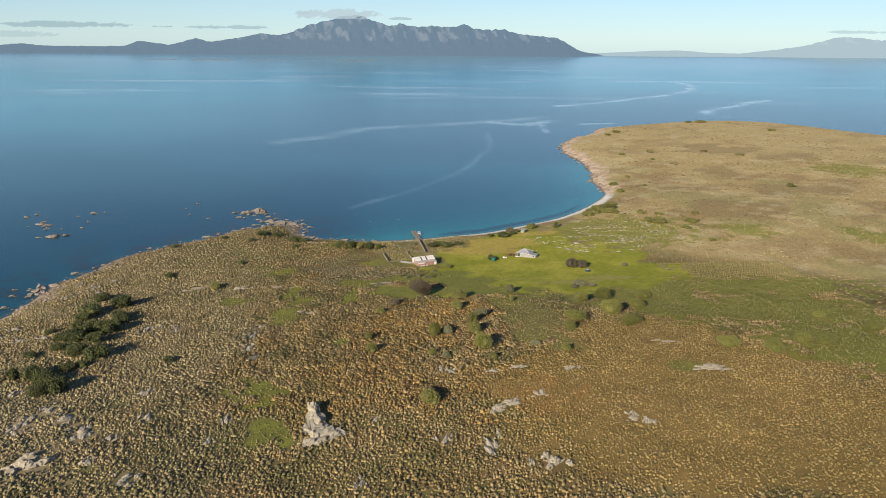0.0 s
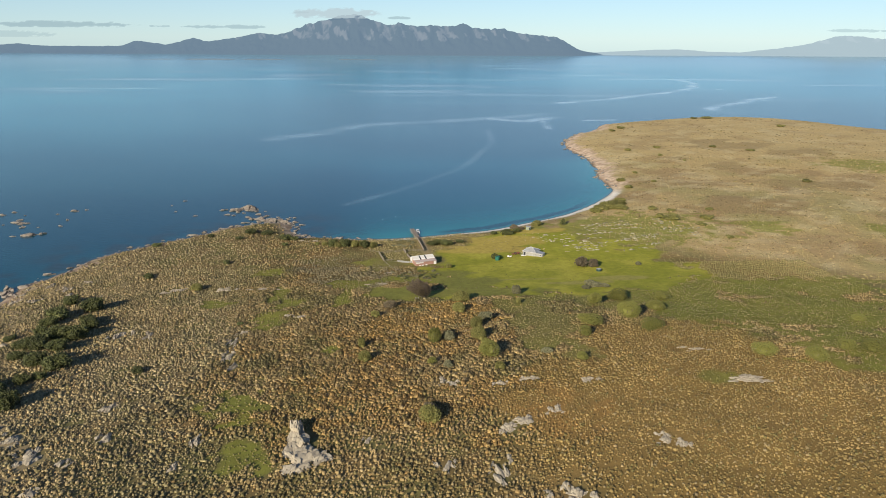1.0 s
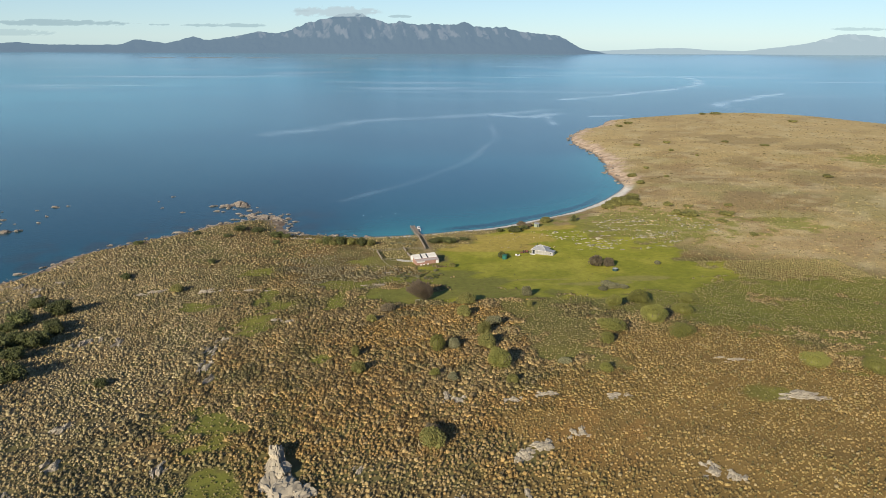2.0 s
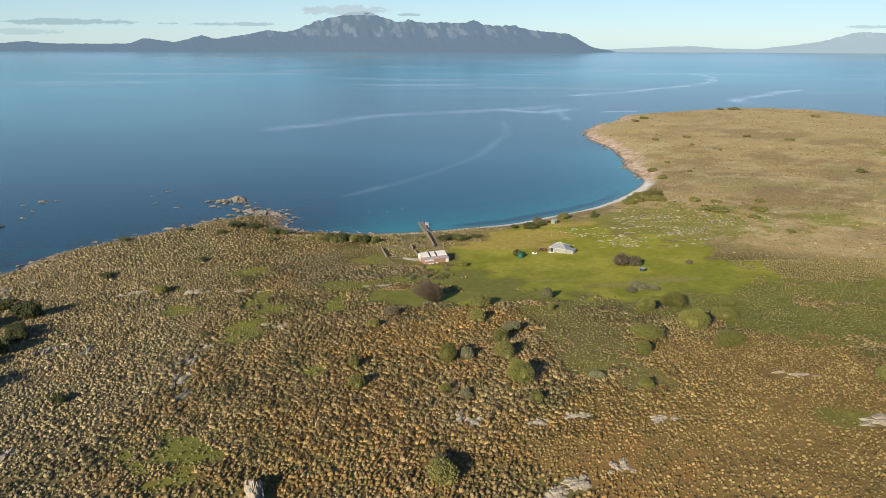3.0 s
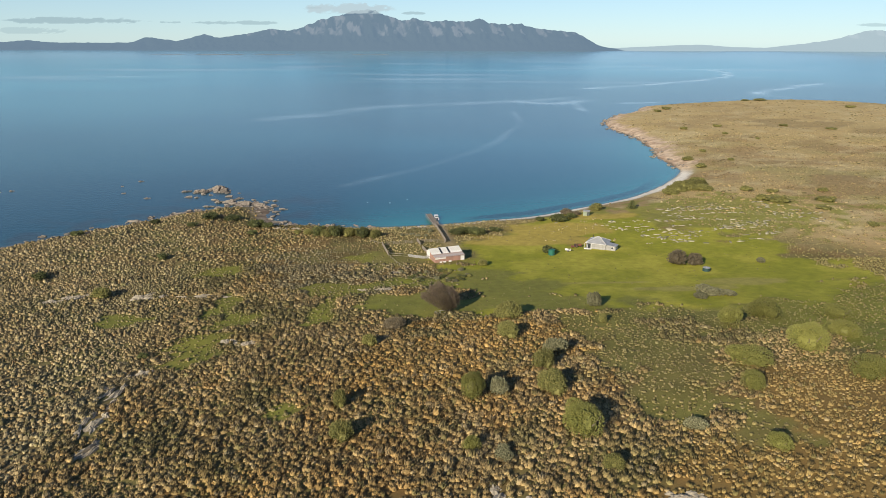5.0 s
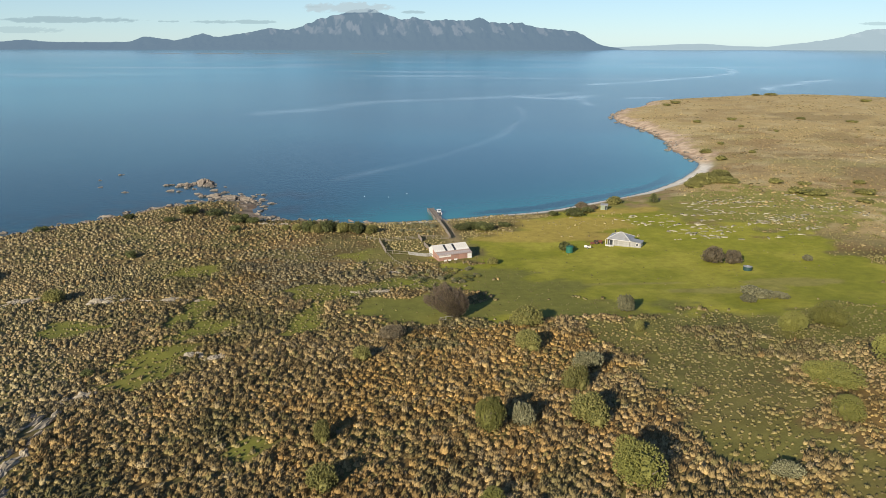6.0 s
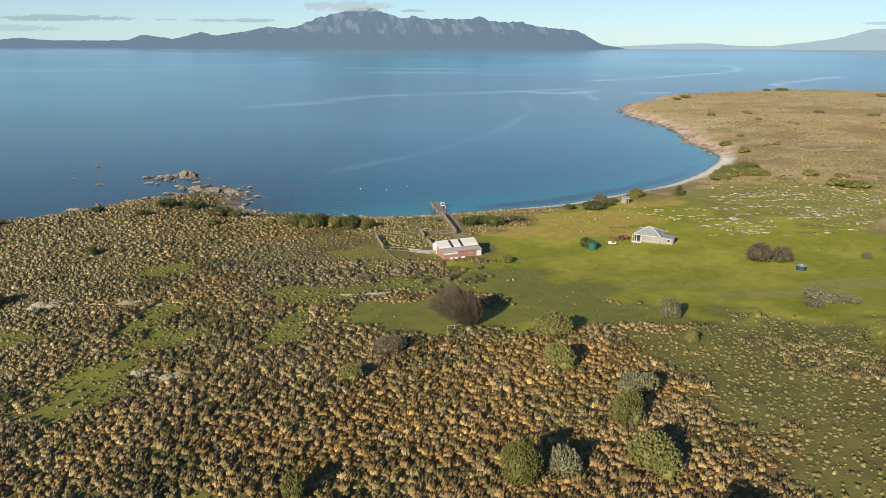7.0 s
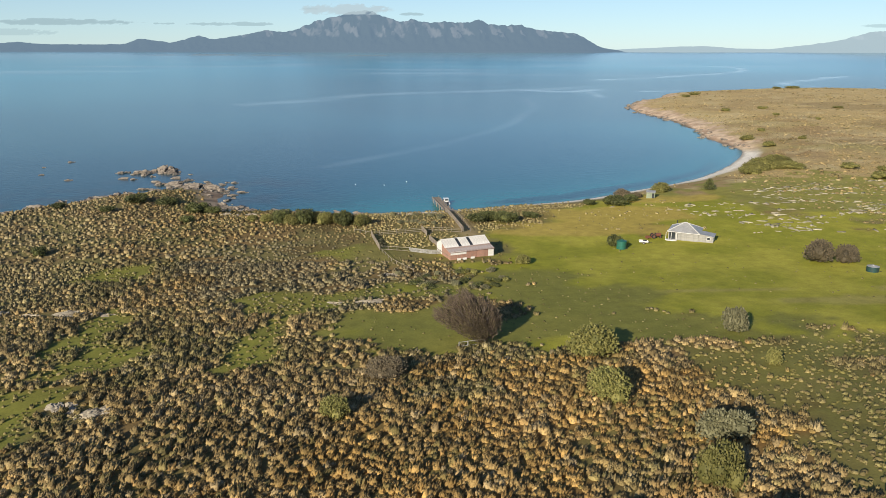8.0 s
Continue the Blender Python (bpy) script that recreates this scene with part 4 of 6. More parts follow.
TREE_LEAF = leaf_material("faded_olive_leaves", (0.08, 0.066, 0.036), (0.19, 0.155, 0.08))
DRY_LEAF = leaf_material("dry_brown_leaves", (0.058, 0.048, 0.03), (0.20, 0.158, 0.095))
KINDS = {
    "dome": [bush_kind(k, BRIGHT, 4, 3000, 0.032, "rounded yellow-green bush on the grassy slope", "bush", tousled=0.3) for k in (1, 2)],
    "olive": [bush_kind(k, OLIVE, 8, 1500, 0.056, "olive-green coastal bush among tussocks", "bush") for k in (3, 4, 5)],
    "dark": [bush_kind(k, DARK_LEAF, 9, 850, 0.068, "dark green leafy coastal shrub", "shrub", "shrub") for k in (6, 7)],
    "grey": [bush_kind(k, GREY_LEAF, 6, 1100, 0.068, "grey-green twiggy bush, half dry", "bush", upright=0.4) for k in (8, 9)],
    "dry": [bush_kind(k, DRY_LEAF, 12, 2400, 0.038, "brown dry bush with bare twigs", "bush", upright=0.6) for k in (10, 11)],
}
KINDS["low_dark"] = [bush_kind(12, DARK_LEAF, 5, 300, 0.09, "low dark green scrub below the shed", "scrub", "scrub")]
KINDS["low_olive"] = [bush_kind(13, OLIVE, 5, 300, 0.09, "low olive-green scrub below the shed", "scrub", "scrub")]
KINDS["low_grey"] = [bush_kind(14, GREY_LEAF, 5, 300, 0.09, "low grey-green scrub near the shed", "scrub", "scrub")]
KINDS["flat"] = [bush_kind(15, OLIVE, 8, 420, 0.08, "flat olive-green bush on the grassy headland", "bush")]
used = {k: 0 for k in KINDS}


def ground_at(x, y):
    return float(height(np.array([x]), np.array([y]))[0])


def settle(kind, x, y, r, h):
    """A bush of radius r and height h at a place; the first of each kind is used itself."""
    rnd = random.Random(int(x * 31 + y * 17))
    pool = KINDS[kind]
    i = used[kind]
    used[kind] += 1
    m = Matrix.Translation((x, y, ground_at(x, y) - 0.12)) @ Matrix.Rotation(rnd.uniform(0, 6.28), 4, "Z") @ Matrix.Diagonal((r * 1.05, r * rnd.uniform(0.85, 1.1), h * 1.0, 1))
    if i < len(pool):
        pool[i].matrix_basis = m
    else:
        src = pool[i % len(pool)]
        old = src.matrix_basis.copy()
        src.matrix_basis = Matrix()
        copy_thing(src, m)
        src.matrix_basis = old


DOMES = [(81, -88, 4.3, 4.2), (93, -81, 5.7, 4.4), (88, -114, 6, 5.6), (103, -103, 4.7, 3.4), (113, -83, 5, 2.6), (91, -132, 5.4, 3.6), (71, -123, 6.5, 3.5), (65, -136, 3.5, 3),
         (117, -167, 5.3, 3.2), (132, -172, 5.1, 3.6), (147, -163, 4.1, 3.2), (157, -163, 5.8, 3.4), (188, -144, 5.5, 3.4), (178, -122, 4, 1.9), (28, -151, 5.6, 5), (8, -153, 2.2, 2.2), (9, -132, 3.4, 5.2), (58, -162, 2.9, 2.3)]
for x, y, r, h in DOMES:
    settle("dome", x, y, r, h * 1.25)
for row in [(26, -130, 4.6, 4.8), (30, -164, 1.9, 2.9), (22.5, -76, 4.6, 5), (20.5, -94, 3.9, 4.2), (26.5, -116, 2.9, 4.8), (48, -83, 1.7, 2.7), (-18, -133, 2.2, 3.9), (-16, -146.5, 2.5, 4.0),
            (20, -13, 2.4, 2.3), (6, -197, 4.4, 4.6), (-44, 30, 3, 3.4), (-37, 34, 3.2, 3.2), (-31, 31.5, 3, 3.4), (-25.5, 31.5, 3, 2.8), (-52, 34, 3, 2.4), (-57, 36, 2.4, 1.8), (-15, -96, 2.1, 3.1), (-104, -49, 4.1, 3.6), (-34, 30, 3.4, 4), (-23, 29, 3.8, 3.2)]:
    settle("olive", *row)
for row in [(15, -130, 2.7, 3.8), (31, -106, 3.2, 3.4), (49.5, -66.5, 2.8, 4.4), (88, -55, 5.2, 2.2), (48, -151, 2.8, 1.9), (13, -157, 2.2, 1.7), (84, -59, 3, 1.6), (94, -57, 3, 1.6), (123, -15, 2.2, 1.9)]:
    settle("grey", *row)
for row in [(92.5, -14.5, 4.6, 5.6), (98, -16, 3.6, 4.5), (-9.5, -83, 3.2, 3.2), (6, -191, 3, 2.6), (67, 71, 4.2, 2.8), (71.5, 69, 2.6, 2.0)]:
    settle("dry", *row)
for row in [(-140, -81, 6.4, 6), (-150, -90, 6.6, 4.8), (-154, -69, 5, 4), (-138, -116, 6, 5.6), (-131, -117, 6, 5.8), (-130, -104, 4.2, 4.6), (-149, -101, 5, 3.6), (-140, -129, 5.6, 5.4), (-131, -131, 5, 4.2), (-122, -147, 5.8, 5.4),
            (-146, -112, 4.5, 4), (-146, -128, 4, 3.4), (-128, -160, 3.4, 3.4), (-134, -98, 4.4, 4), (-131, -145, 5, 5), (-137, -168, 4.6, 5.2), (-144, -167, 3.2, 4.2), (-123, -177, 4.7, 5.6), (-128, -181, 3.9, 4.4), (-131, -172, 4.6, 5), (-141, -139, 4, 3), (-149, -146, 3.4, 2.2), (-155, -118, 3.4, 2), (-124, -157, 3, 2.6),
            (-94, -151, 3, 2.4), (-71, -101, 1.7, 1.3), (-135, -27, 4, 2.6), (46.8, 4.6, 2.6, 3.3), (-47, 32, 4, 4.4), (-40, 32, 4.4, 4.6), (-28, 29, 4.3, 4.4), (-79, 50, 4.9, 3.2), (-73, 49, 3.9, 2.4),
            (-76, 32, 2.7, 2.2), (-103, 62, 5.5, 3), (-92, 63, 5, 2.6), (-106, 47, 3, 2), (-101, -4, 2.5, 2.4), (-126, 55, 3, 2.2), (-154, 38, 3.7, 2.2), (12, 33, 4.8, 2.8), (21, 33, 5.2, 3.1), (29, 39, 3.6, 1.9),
            (16, 37, 4, 2.6), (52, 58, 3, 2), (60, 56, 5.4, 3.2), (67, 62, 3.6, 2.4)]:
    settle("dark", *row)
for row in [(143, 124, 9, 4.6), (131, 112, 6.5, 3.2), (152, 132, 8, 4), (137, 119, 7, 3.8), (150, 116, 7, 3.4), (158, 146, 5, 3), (83, 79, 4.4, 3.6), (184, 235, 5, 3), (181, 201, 5, 3), (205, 263, 3.4, 2.2), (237, 397, 4, 2.8), (275, 415, 4.9, 2.6), (262, 363, 3.9, 2), (208, 219, 3.2, 2),
            (275, 327, 2.5, 1.8), (522, 621, 7.4, 3.4), (461, 736, 12, 3.2), (287, 604, 8, 3.4), (267, 573, 6, 2.6), (174, 79, 7, 3), (199, 81, 6.4, 2.5), (188, 62, 4.1, 1.9), (195, 34, 3.6, 1.8), (171, 109, 4.9, 2.6),
            (210, 104, 3.6, 2), (182, 103, 4, 2), (372, 390, 6, 2), (342, 421, 6, 2), (341, 215, 6, 2.4), (168, 84, 4.4, 3), (440, 735, 8, 2.6)]:
    settle("flat" if row[1] > 150 or row[0] > 160 else "olive", *row)


# low dark scrub below the shed and along the race
_r = random.Random(3)
for k in range(44):
    settle(("low_dark", "low_olive", "low_grey")[k % 3], _r.uniform(-11, 15), _r.uniform(-35, -20), _r.uniform(0.8, 1.7), _r.uniform(0.6, 1.1))
for _ in range(10):
    settle("low_grey", _r.uniform(-14, 2), _r.uniform(24, 46), _r.uniform(1.0, 2.0), _r.uniform(0.8, 1.4))


def fan_crown(name, seed, mat, r, h, count, long, wide):
    """Twigs that all sweep out and up from a foot at the origin, filling a lop-sided bowl-shaped crown."""
    g = np.random.default_rng(seed)
    spot = np.empty((0, 3))
    while len(spot) < count:
        p = np.stack([g.uniform(-1.95, 0.62, count), g.uniform(-1.0, 1.0, count), g.uniform(0.05, 1.05, count)], 1)
        lump = fbm(p[:, 0] * 1.9 + p[:, 2] * 1.3, p[:, 1] * 1.9 - p[:, 2] * 1.3, 3, 31)
        reach = np.sqrt(((p[:, 0] + 0.66) / 1.22) ** 2 + (p[:, 1] / 0.98) ** 2 + ((p[:, 2] - 0.40) / 0.60) ** 2) + (lump - 0.45) * 1.3
        skirt = p[:, 2] > 0.04 + 0.30 * np.abs(p[:, 0] + 0.15)
        spot = np.concatenate([spot, p[(reach < 1) & (reach > 0.25) & skirt & (g.uniform(0, 1, count) < 0.25 + reach ** 2)]])
    p = spot[:count] * (r, r, h)
    way = p - np.array((0.5, 0, -0.6)) + g.normal(size=p.shape) * 0.22 * r
    way /= np.linalg.norm(way, axis=1)[:, None]
    side = np.cross(way, g.normal(size=p.shape))
    side /= np.linalg.norm(side, axis=1)[:, None]
    other = np.cross(way, side)
    s = g.uniform(0.6, 1.3, count)[:, None]
    ring = [p + side * wide * s, p - side * wide * 0.5 * s + other * wide * 0.87 * s, p - side * wide * 0.5 * s - other * wide * 0.87 * s]
    block = np.stack(ring + [p + way * long * s], 1).reshape(-1, 3)
    block[:, 2] = np.maximum(block[:, 2], 0.05)
    k = np.arange(count)[:, None] * 4
    faces = np.concatenate([k + np.array(((0, 1, 3),)), k + np.array(((1, 2, 3),)), k + np.array(((2, 0, 3),))])
    me = mesh_from(name, block, faces, smooth=False)
    me.materials.append(mat)
    return me


def big_tree(x, y, r, h):
    """The wind-shaped half-bare tree: a short forked trunk, many limbs, a brown twiggy crown."""
    z = ground_at(x, y)
    thing = tagged(new("tree"), "wind-shaped brown half-bare tree standing on the lawn", "tree")
    thing.matrix_basis = Matrix.Translation((x, y, z - 0.1))
    crown = new("crown", fan_crown("tree_crown", 31, DRY_TWIG, r, h, 11000, 0.6, 0.04))
    crown.parent = thing
    under = new("crown", fan_crown("tree_leaves", 32, TREE_LEAF, r * 0.97, h * 0.97, 5500, 0.26, 0.11))
    under.parent = thing
    bm, rd = bmesh.new(), random.Random(5)
    for k in range(9):
        a = 1.2 + k * 0.46 + rd.uniform(-0.2, 0.2)
        q = rd.uniform(0.5, 1.35) * r * (0.45 + 0.55 * max(0.0, -math.cos(a)))
        base = (0.35 * math.cos(a), 0.35 * math.sin(a), 0)
        mid = (0.4 * q * math.cos(a), 0.4 * q * math.sin(a), h * rd.uniform(0.28, 0.4))
        end = (q * math.cos(a), q * math.sin(a), h * rd.uniform(0.62, 0.88))
        tube(bm, base, mid, 0.26, 0.16, 7)
        tube(bm, mid, end, 0.16, 0.05, 6)
        for _ in range(4):
            e2 = tuple(end[i] + rd.uniform(-1.4, 1.0) for i in range(2)) + (end[2] + rd.uniform(-0.2, 0.6),)
            tube(bm, tuple((mid[i] + end[i]) / 2 for i in range(3)), e2, 0.07, 0.02, 4)
    part("trunk", bm, BARK, thing)


big_tree(6.4, -67.6, 4.4, 7.4)


def conifer(x, y, r, h):
    """A small dark pine with drooping tiers of boughs, wider than tall at its foot."""
    z = ground_at(x, y)
    thing = tagged(new("pine_tree"), "small dark green pine with tiered boughs behind the beach", "tree")
    thing.matrix_basis = Matrix.Translation((x, y, z - 0.1))
    bm, rd = bmesh.new(), random.Random(14)
    tube(bm, (0, 0, 0), (0.1, 0, h), 0.16, 0.03, 7)
    part("trunk", bm, BARK, thing)
    bm = bmesh.new()
    for tier in range(9):
        u = tier / 9
        for k in range(9):
            a = k * 0.7 + tier * 0.37 + rd.uniform(-0.15, 0.15)
            out = r * (1 - u) ** 0.8 * rd.uniform(0.75, 1.1) + 0.15
            zz = 0.3 + u * (h - 0.4)
            for i in range(6):
                q = out * (i + 1) / 6
                c = Vector((q * math.cos(a), q * math.sin(a), zz + 0.25 * q - 0.12 * q * q / max(r, 0.1)))
                m = Matrix.Translation(c) @ Matrix.Rotation(a, 4, "Z") @ Matrix.Rotation(rd.uniform(-0.6, 0.6), 4, "X") @ Matrix.Diagonal((0.34, 0.2, 0.11, 1))
                bmesh.ops.create_cone(bm, segments=4, radius1=1, radius2=0.1, depth=2, cap_ends=True, matrix=m)
    part("crown", bm, DARK_LEAF, thing)


conifer(100.5, 77, 2.4, 4.6)


# ---- rocks ----
def rock_mesh(name, seed, mat, flat=0.6, cuts=3, jag=0.5):
    """A boulder of unit size, broken along joints."""
    bm = bmesh.new()
    bmesh.ops.create_icosphere(bm, subdivisions=cuts, radius=1.0)
    r = random.Random(seed)
    planes = [(Vector((r.uniform(-1, 1), r.uniform(-1, 1), r.uniform(-0.3, 1))).normalized(), r.uniform(0.45, 0.8)) for _ in range(9)]
    for v in bm.verts:
        p = v.co.copy()
        for n, cut in planes:
            over = p.dot(n) - cut
            if over > 0:
                p -= n * over * 0.92
        p *= 1 + jag * 0.35 * (noise.fractal(v.co * 1.9 + Vector((seed, 0, 0)), 0.8, 2.1, 5))
        p += Vector((1, 1, 1.4)) * 0.16 * jag * (noise.ridged_multi_fractal(v.co * 2.6 + Vector((0, seed, 0)), 0.9, 2.0, 4, 1.0, 2.0) - 1.0)
        p.z *= flat
        v.co = p
    me = bpy.data.meshes.new(name)
    bm.to_mesh(me)
    bm.free()
    me.materials.append(mat)
    return me


BOULDERS = [rock_mesh("boulder", k, GRANITE, 0.7) for k in range(4)]
SLABS = [rock_mesh("slab", 10 + k, GRANITE, 0.8, 4, 1.1) for k in range(6)]
SHORE = [rock_mesh("shore_rock", 20 + k, SHORE_ROCK, 0.95, 3, 1.5) for k in range(7)]

PEBBLES = [rock_mesh("shore_rock", 90 + k, SHORE_ROCK, 0.95, 2, 1.4) for k in range(6)]


def rock(name, pool, x, y, rx, ry, rz, turn=0.0, sink=0.25, z=None, label="", group="", lean=0.0):
    rnd = random.Random(int(x * 13 + y * 7))
    ob = new(name, rnd.choice(pool))
    z = ground_at(x, y) if z is None else z
    ob.matrix_basis = Matrix.Translation((x, y, z - sink * rz)) @ Matrix.Rotation(radians(turn), 4, "Z") @ Matrix.Rotation(radians(lean), 4, "X") @ Matrix.Diagonal((rx, ry, rz, 1))
    return tagged(ob, label, "rock", group=group)


# the tall pale outcrop: a fin of three blocks grown together
def outcrop(x, y):
    thing = tagged(new("rock_outcrop"), "tall pale granite outcrop on the heath slope", "rock")
    thing.matrix_basis = Matrix.Translation((x, y, ground_at(x, y)))
    for dx, dy, dz, rx, ry, rz, turn, lean, seed in ((-1.4, 3.0, 0.1, 2.2, 5.4, 3.7, 20, -14, 41), (0.4, -4.0, 0.0, 4.0, 7.4, 3.4, 16, 2, 42), (3.2, -12.0, -0.2, 5.4, 7.2, 2.2, 4, 5, 43),
                                                     (-1.6, -10.0, -0.3, 3.4, 6.4, 1.7, 18, 2, 44), (7.0, -14.0, -0.2, 4.0, 4.4, 1.5, -20, 4, 45), (2.0, -19.0, -0.2, 4.6, 4.0, 1.3, 10, 4, 46)):
        b = new("block", rock_mesh("block", seed, GRANITE, 1.0, 4, 0.75))
        b.parent = thing
        z = ground_at(x + dx, y + dy) - ground_at(x, y)
        b.matrix_basis = Matrix.Translation((dx, dy, z + dz)) @ Matrix.Rotation(radians(turn), 4, "Z") @ Matrix.Rotation(radians(lean), 4, "X") @ Matrix.Diagonal((rx, ry, rz, 1))


outcrop(-30, -201)
CHIPS = [rock_mesh("slab", 70 + k, GRANITE, 0.8, 3, 1.2) for k in range(6)]
_r = random.Random(21)
for x, y, rx, length, rz in SLAB_PLACES:
    if x > -118:
        rx, length = rx * 1.25, length * 1.3
    many = 5 if rx < 1.8 else 7
    for k in range(many):
        dx, dy = (_r.gauss(0, 0.6 * rx + 0.3), (k + 0.5 - many / 2) / many * length * 1.5 + _r.gauss(0, 0.6)) if k else (0, 0)
        s = 0.85 if k == 0 else _r.uniform(0.35, 0.7)
        rock("granite_slab", SLABS if k == 0 and rx > 2.5 else CHIPS, x + dx, y + dy, rx * s * 0.7 + 0.2, (length * 0.5 + 0.5) * s * _r.uniform(0.8, 1.4) + 0.3, (rz * 0.55 + 0.25) * (0.6 + s), _r.uniform(-25, 25), 0.2, None, "pale granite slab breaking through the heath", "granite slabs")
for x, y, rx, ry in LEDGE_PLACES:
    for k in range(3):
        dx, dy = (k - 1) * rx * 0.75 + _r.uniform(-0.5, 0.5), _r.uniform(-1.2, 1.2)
        rock("rock_ledge", CHIPS, x + dx, y + dy, rx * _r.uniform(0.22, 0.42), ry * _r.uniform(0.5, 0.9), 0.5, _r.uniform(-16, 4), 0.2, None, "low pale rock ledge in short grass", "rock ledges")

# rocks along the rocky shores and the skerries off them
rnd = random.Random(12)
count = 0
while count < 300:
    k = rnd.randrange(12, len(LOOP) - 60)
    px, py = LOOP[k] + np.array((rnd.uniform(-5, 5), rnd.uniform(-5, 5)))
    if float(sandy_not(np.array([px]), np.array([py]))[0]) < 0.5 or py < -130 or py > 600:
        continue
    s = rnd.choice((0.5, 0.7, 0.9, 1.2, 1.8)) * (1.0 if py < 150 else 1.25)
    rock("shore_rock", SHORE if s > 1 else PEBBLES, px, py, s * rnd.uniform(0.8, 1.5), s, s * rnd.uniform(0.4, 0.75), rnd.uniform(0, 180), 0.2, max(0.0, ground_at(px, py)), "weathered brown granite boulder on the shore", "shore rocks")
    count += 1
for x, y, rx, ry, rz in [(-124, 146, 5, 6, 3.4), (-119, 140, 4, 4, 2.4), (-128, 138, 3.6, 3, 1.8), (-131, 143, 4, 2.2, 1.5), (-140, 141, 4, 1.8, 1.1), (-134, 126, 3.6, 1.8, 1.0), (-129, 124, 2.4, 1.6, 0.9), (-112, 127, 3.4, 2, 1.1), (-105, 121, 4, 2, 1.2),
                        (-108, 112, 4, 3, 1.6), (-98, 106, 4, 3, 1.8), (-90, 103, 4, 3, 1.8), (-84, 98, 3.6, 2.4, 1.4), (-78, 90, 2.4, 1.4, 0.8), (-117, 118, 2.6, 1.4, 0.8), (-88, 91, 4, 4, 1.6), (-96, 97, 4, 4, 1.8),
                        (-294, 128, 3.6, 3, 1.6), (-290, 136, 3, 1.6, 1.0), (-271, 105, 6, 3, 1.4), (-264, 103, 3.4, 2, 0.9), (-262, 95, 3, 1.4, 0.8), (-246, 72, 6, 3.6, 2.2), (-240, 76, 3, 2, 1.4), (-256, 70, 3, 1.4, 0.8),
                        (-249, 140, 5, 2.4, 1.3), (-256, 130, 2, 1, 0.6), (-241, 143, 2.4, 1.2, 0.7), (-277, 126, 1.4, 1, 0.5), (-178, 172, 3, 1.4, 0.7), (-183, 156, 2, 1.2, 0.5), (-156, 123, 3, 1.4, 0.6), (-174, 136, 2, 1, 0.5), (-141, 70, 4, 1.8, 1.1),
                        (-196, -8, 4, 2, 1.0), (-203, -33, 4, 3.4, 2.6), (-200, -40, 4, 4, 2.6), (-196, -30, 4, 3, 2.0), (-212, -45, 2.4, 1.6, 0.8), (-216, -35, 2, 1.2, 0.6), (-207, -62, 2.6, 1.6, 0.9), (-122, 150, 4, 3, 2.6), (-120, 144, 3, 5, 3.0), (-126, 150, 3, 2, 1.4), (-115, 136, 3, 2, 1.2), (-101, 112, 3, 2, 1.2), (-93, 108, 3, 2, 1.3), (-82, 104, 3, 1.6, 1.0), (-76, 96, 3, 1.4, 0.7)]:
    far = 0.75 if x < -230 else 0.72 if y > 120 else 0.9
    rock("skerry", SHORE, x, y, rx * far, ry * far, rz * 1.25 * far, random.Random(int(x)).uniform(-30, 30), 0.1, 0.0, "brown granite skerry standing in the sea", "skerries")
_r = random.Random(9)
for cx, cy, spread, n in ((-125, 141, 12, 34), (-100, 107, 15, 40), (-266, 104, 22, 10), (-200, -38, 12, 10)):
    for _ in range(n):
        s = _r.uniform(0.6, 1.7)
        rock("skerry", SHORE, cx + _r.gauss(0, spread * 0.5), cy + _r.gauss(0, spread * 0.4), s * _r.uniform(1, 1.8), s, s * _r.uniform(0.5, 1.0), _r.uniform(-20, 20), 0.1, 0.0, "brown granite skerry standing in the sea", "skerries")


# ---- buildings ----
def frame_at(x, y, turn, z):
    return Matrix.Translation((x, y, z)) @ Matrix.Rotation(radians(turn), 4, "Z")


def boards(thing, name, mat, a, b, z0, z1, wide, gap=0.015, thick=0.035, skip=()):
    """Upright boards along a wall line from a to b, sharing one mesh."""
    a, b = Vector(a), Vector(b)
    n = max(1, round((b - a).length / wide))
    step_v = (b - a) / n
    bm = bmesh.new()
    box(bm, 0, step_v.length - gap, -thick / 2, thick / 2, 0, 1)
    me = bpy.data.meshes.new(name)
    bm.to_mesh(me)
    bm.free()
    me.materials.append(mat)
    turn = math.atan2(step_v.y, step_v.x)
    for k in range(n):
        if k in skip:
            continue
        ob = new(name, me)
        ob.parent = thing
        t = (k + 0.5) / n
        top = z1(t) if callable(z1) else z1
        ob.matrix_basis = Matrix.Translation((*(a + step_v * k), z0)) @ Matrix.Rotation(turn, 4, "Z") @ Matrix.Diagonal((1, 1, top - z0, 1))


def planks(thing, name, mat, a, b, z0, z1, tall, thick=0.03):
    """Level weatherboards up a wall from a to b."""
    a, b = Vector(a), Vector(b)
    n = max(1, round((z1 - z0) / tall))
    h = (z1 - z0) / n
    bm = bmesh.new()
    box(bm, 0, (b - a).length, -thick / 2, thick / 2, 0, h - 0.012)
    bmesh.ops.rotate(bm, verts=bm.verts[:], cent=(0, 0, 0), matrix=Matrix.Rotation(radians(-3), 3, "X"))
    me = bpy.data.meshes.new(name)
    bm.to_mesh(me)
    bm.free()
    me.materials.append(mat)
    turn = math.atan2((b - a).y, (b - a).x)
    for k in range(n):
        ob = new(name, me)
        ob.parent = thing
        ob.matrix_basis = Matrix.Translation((a.x, a.y, z0 + k * h)) @ Matrix.Rotation(turn, 4, "Z")


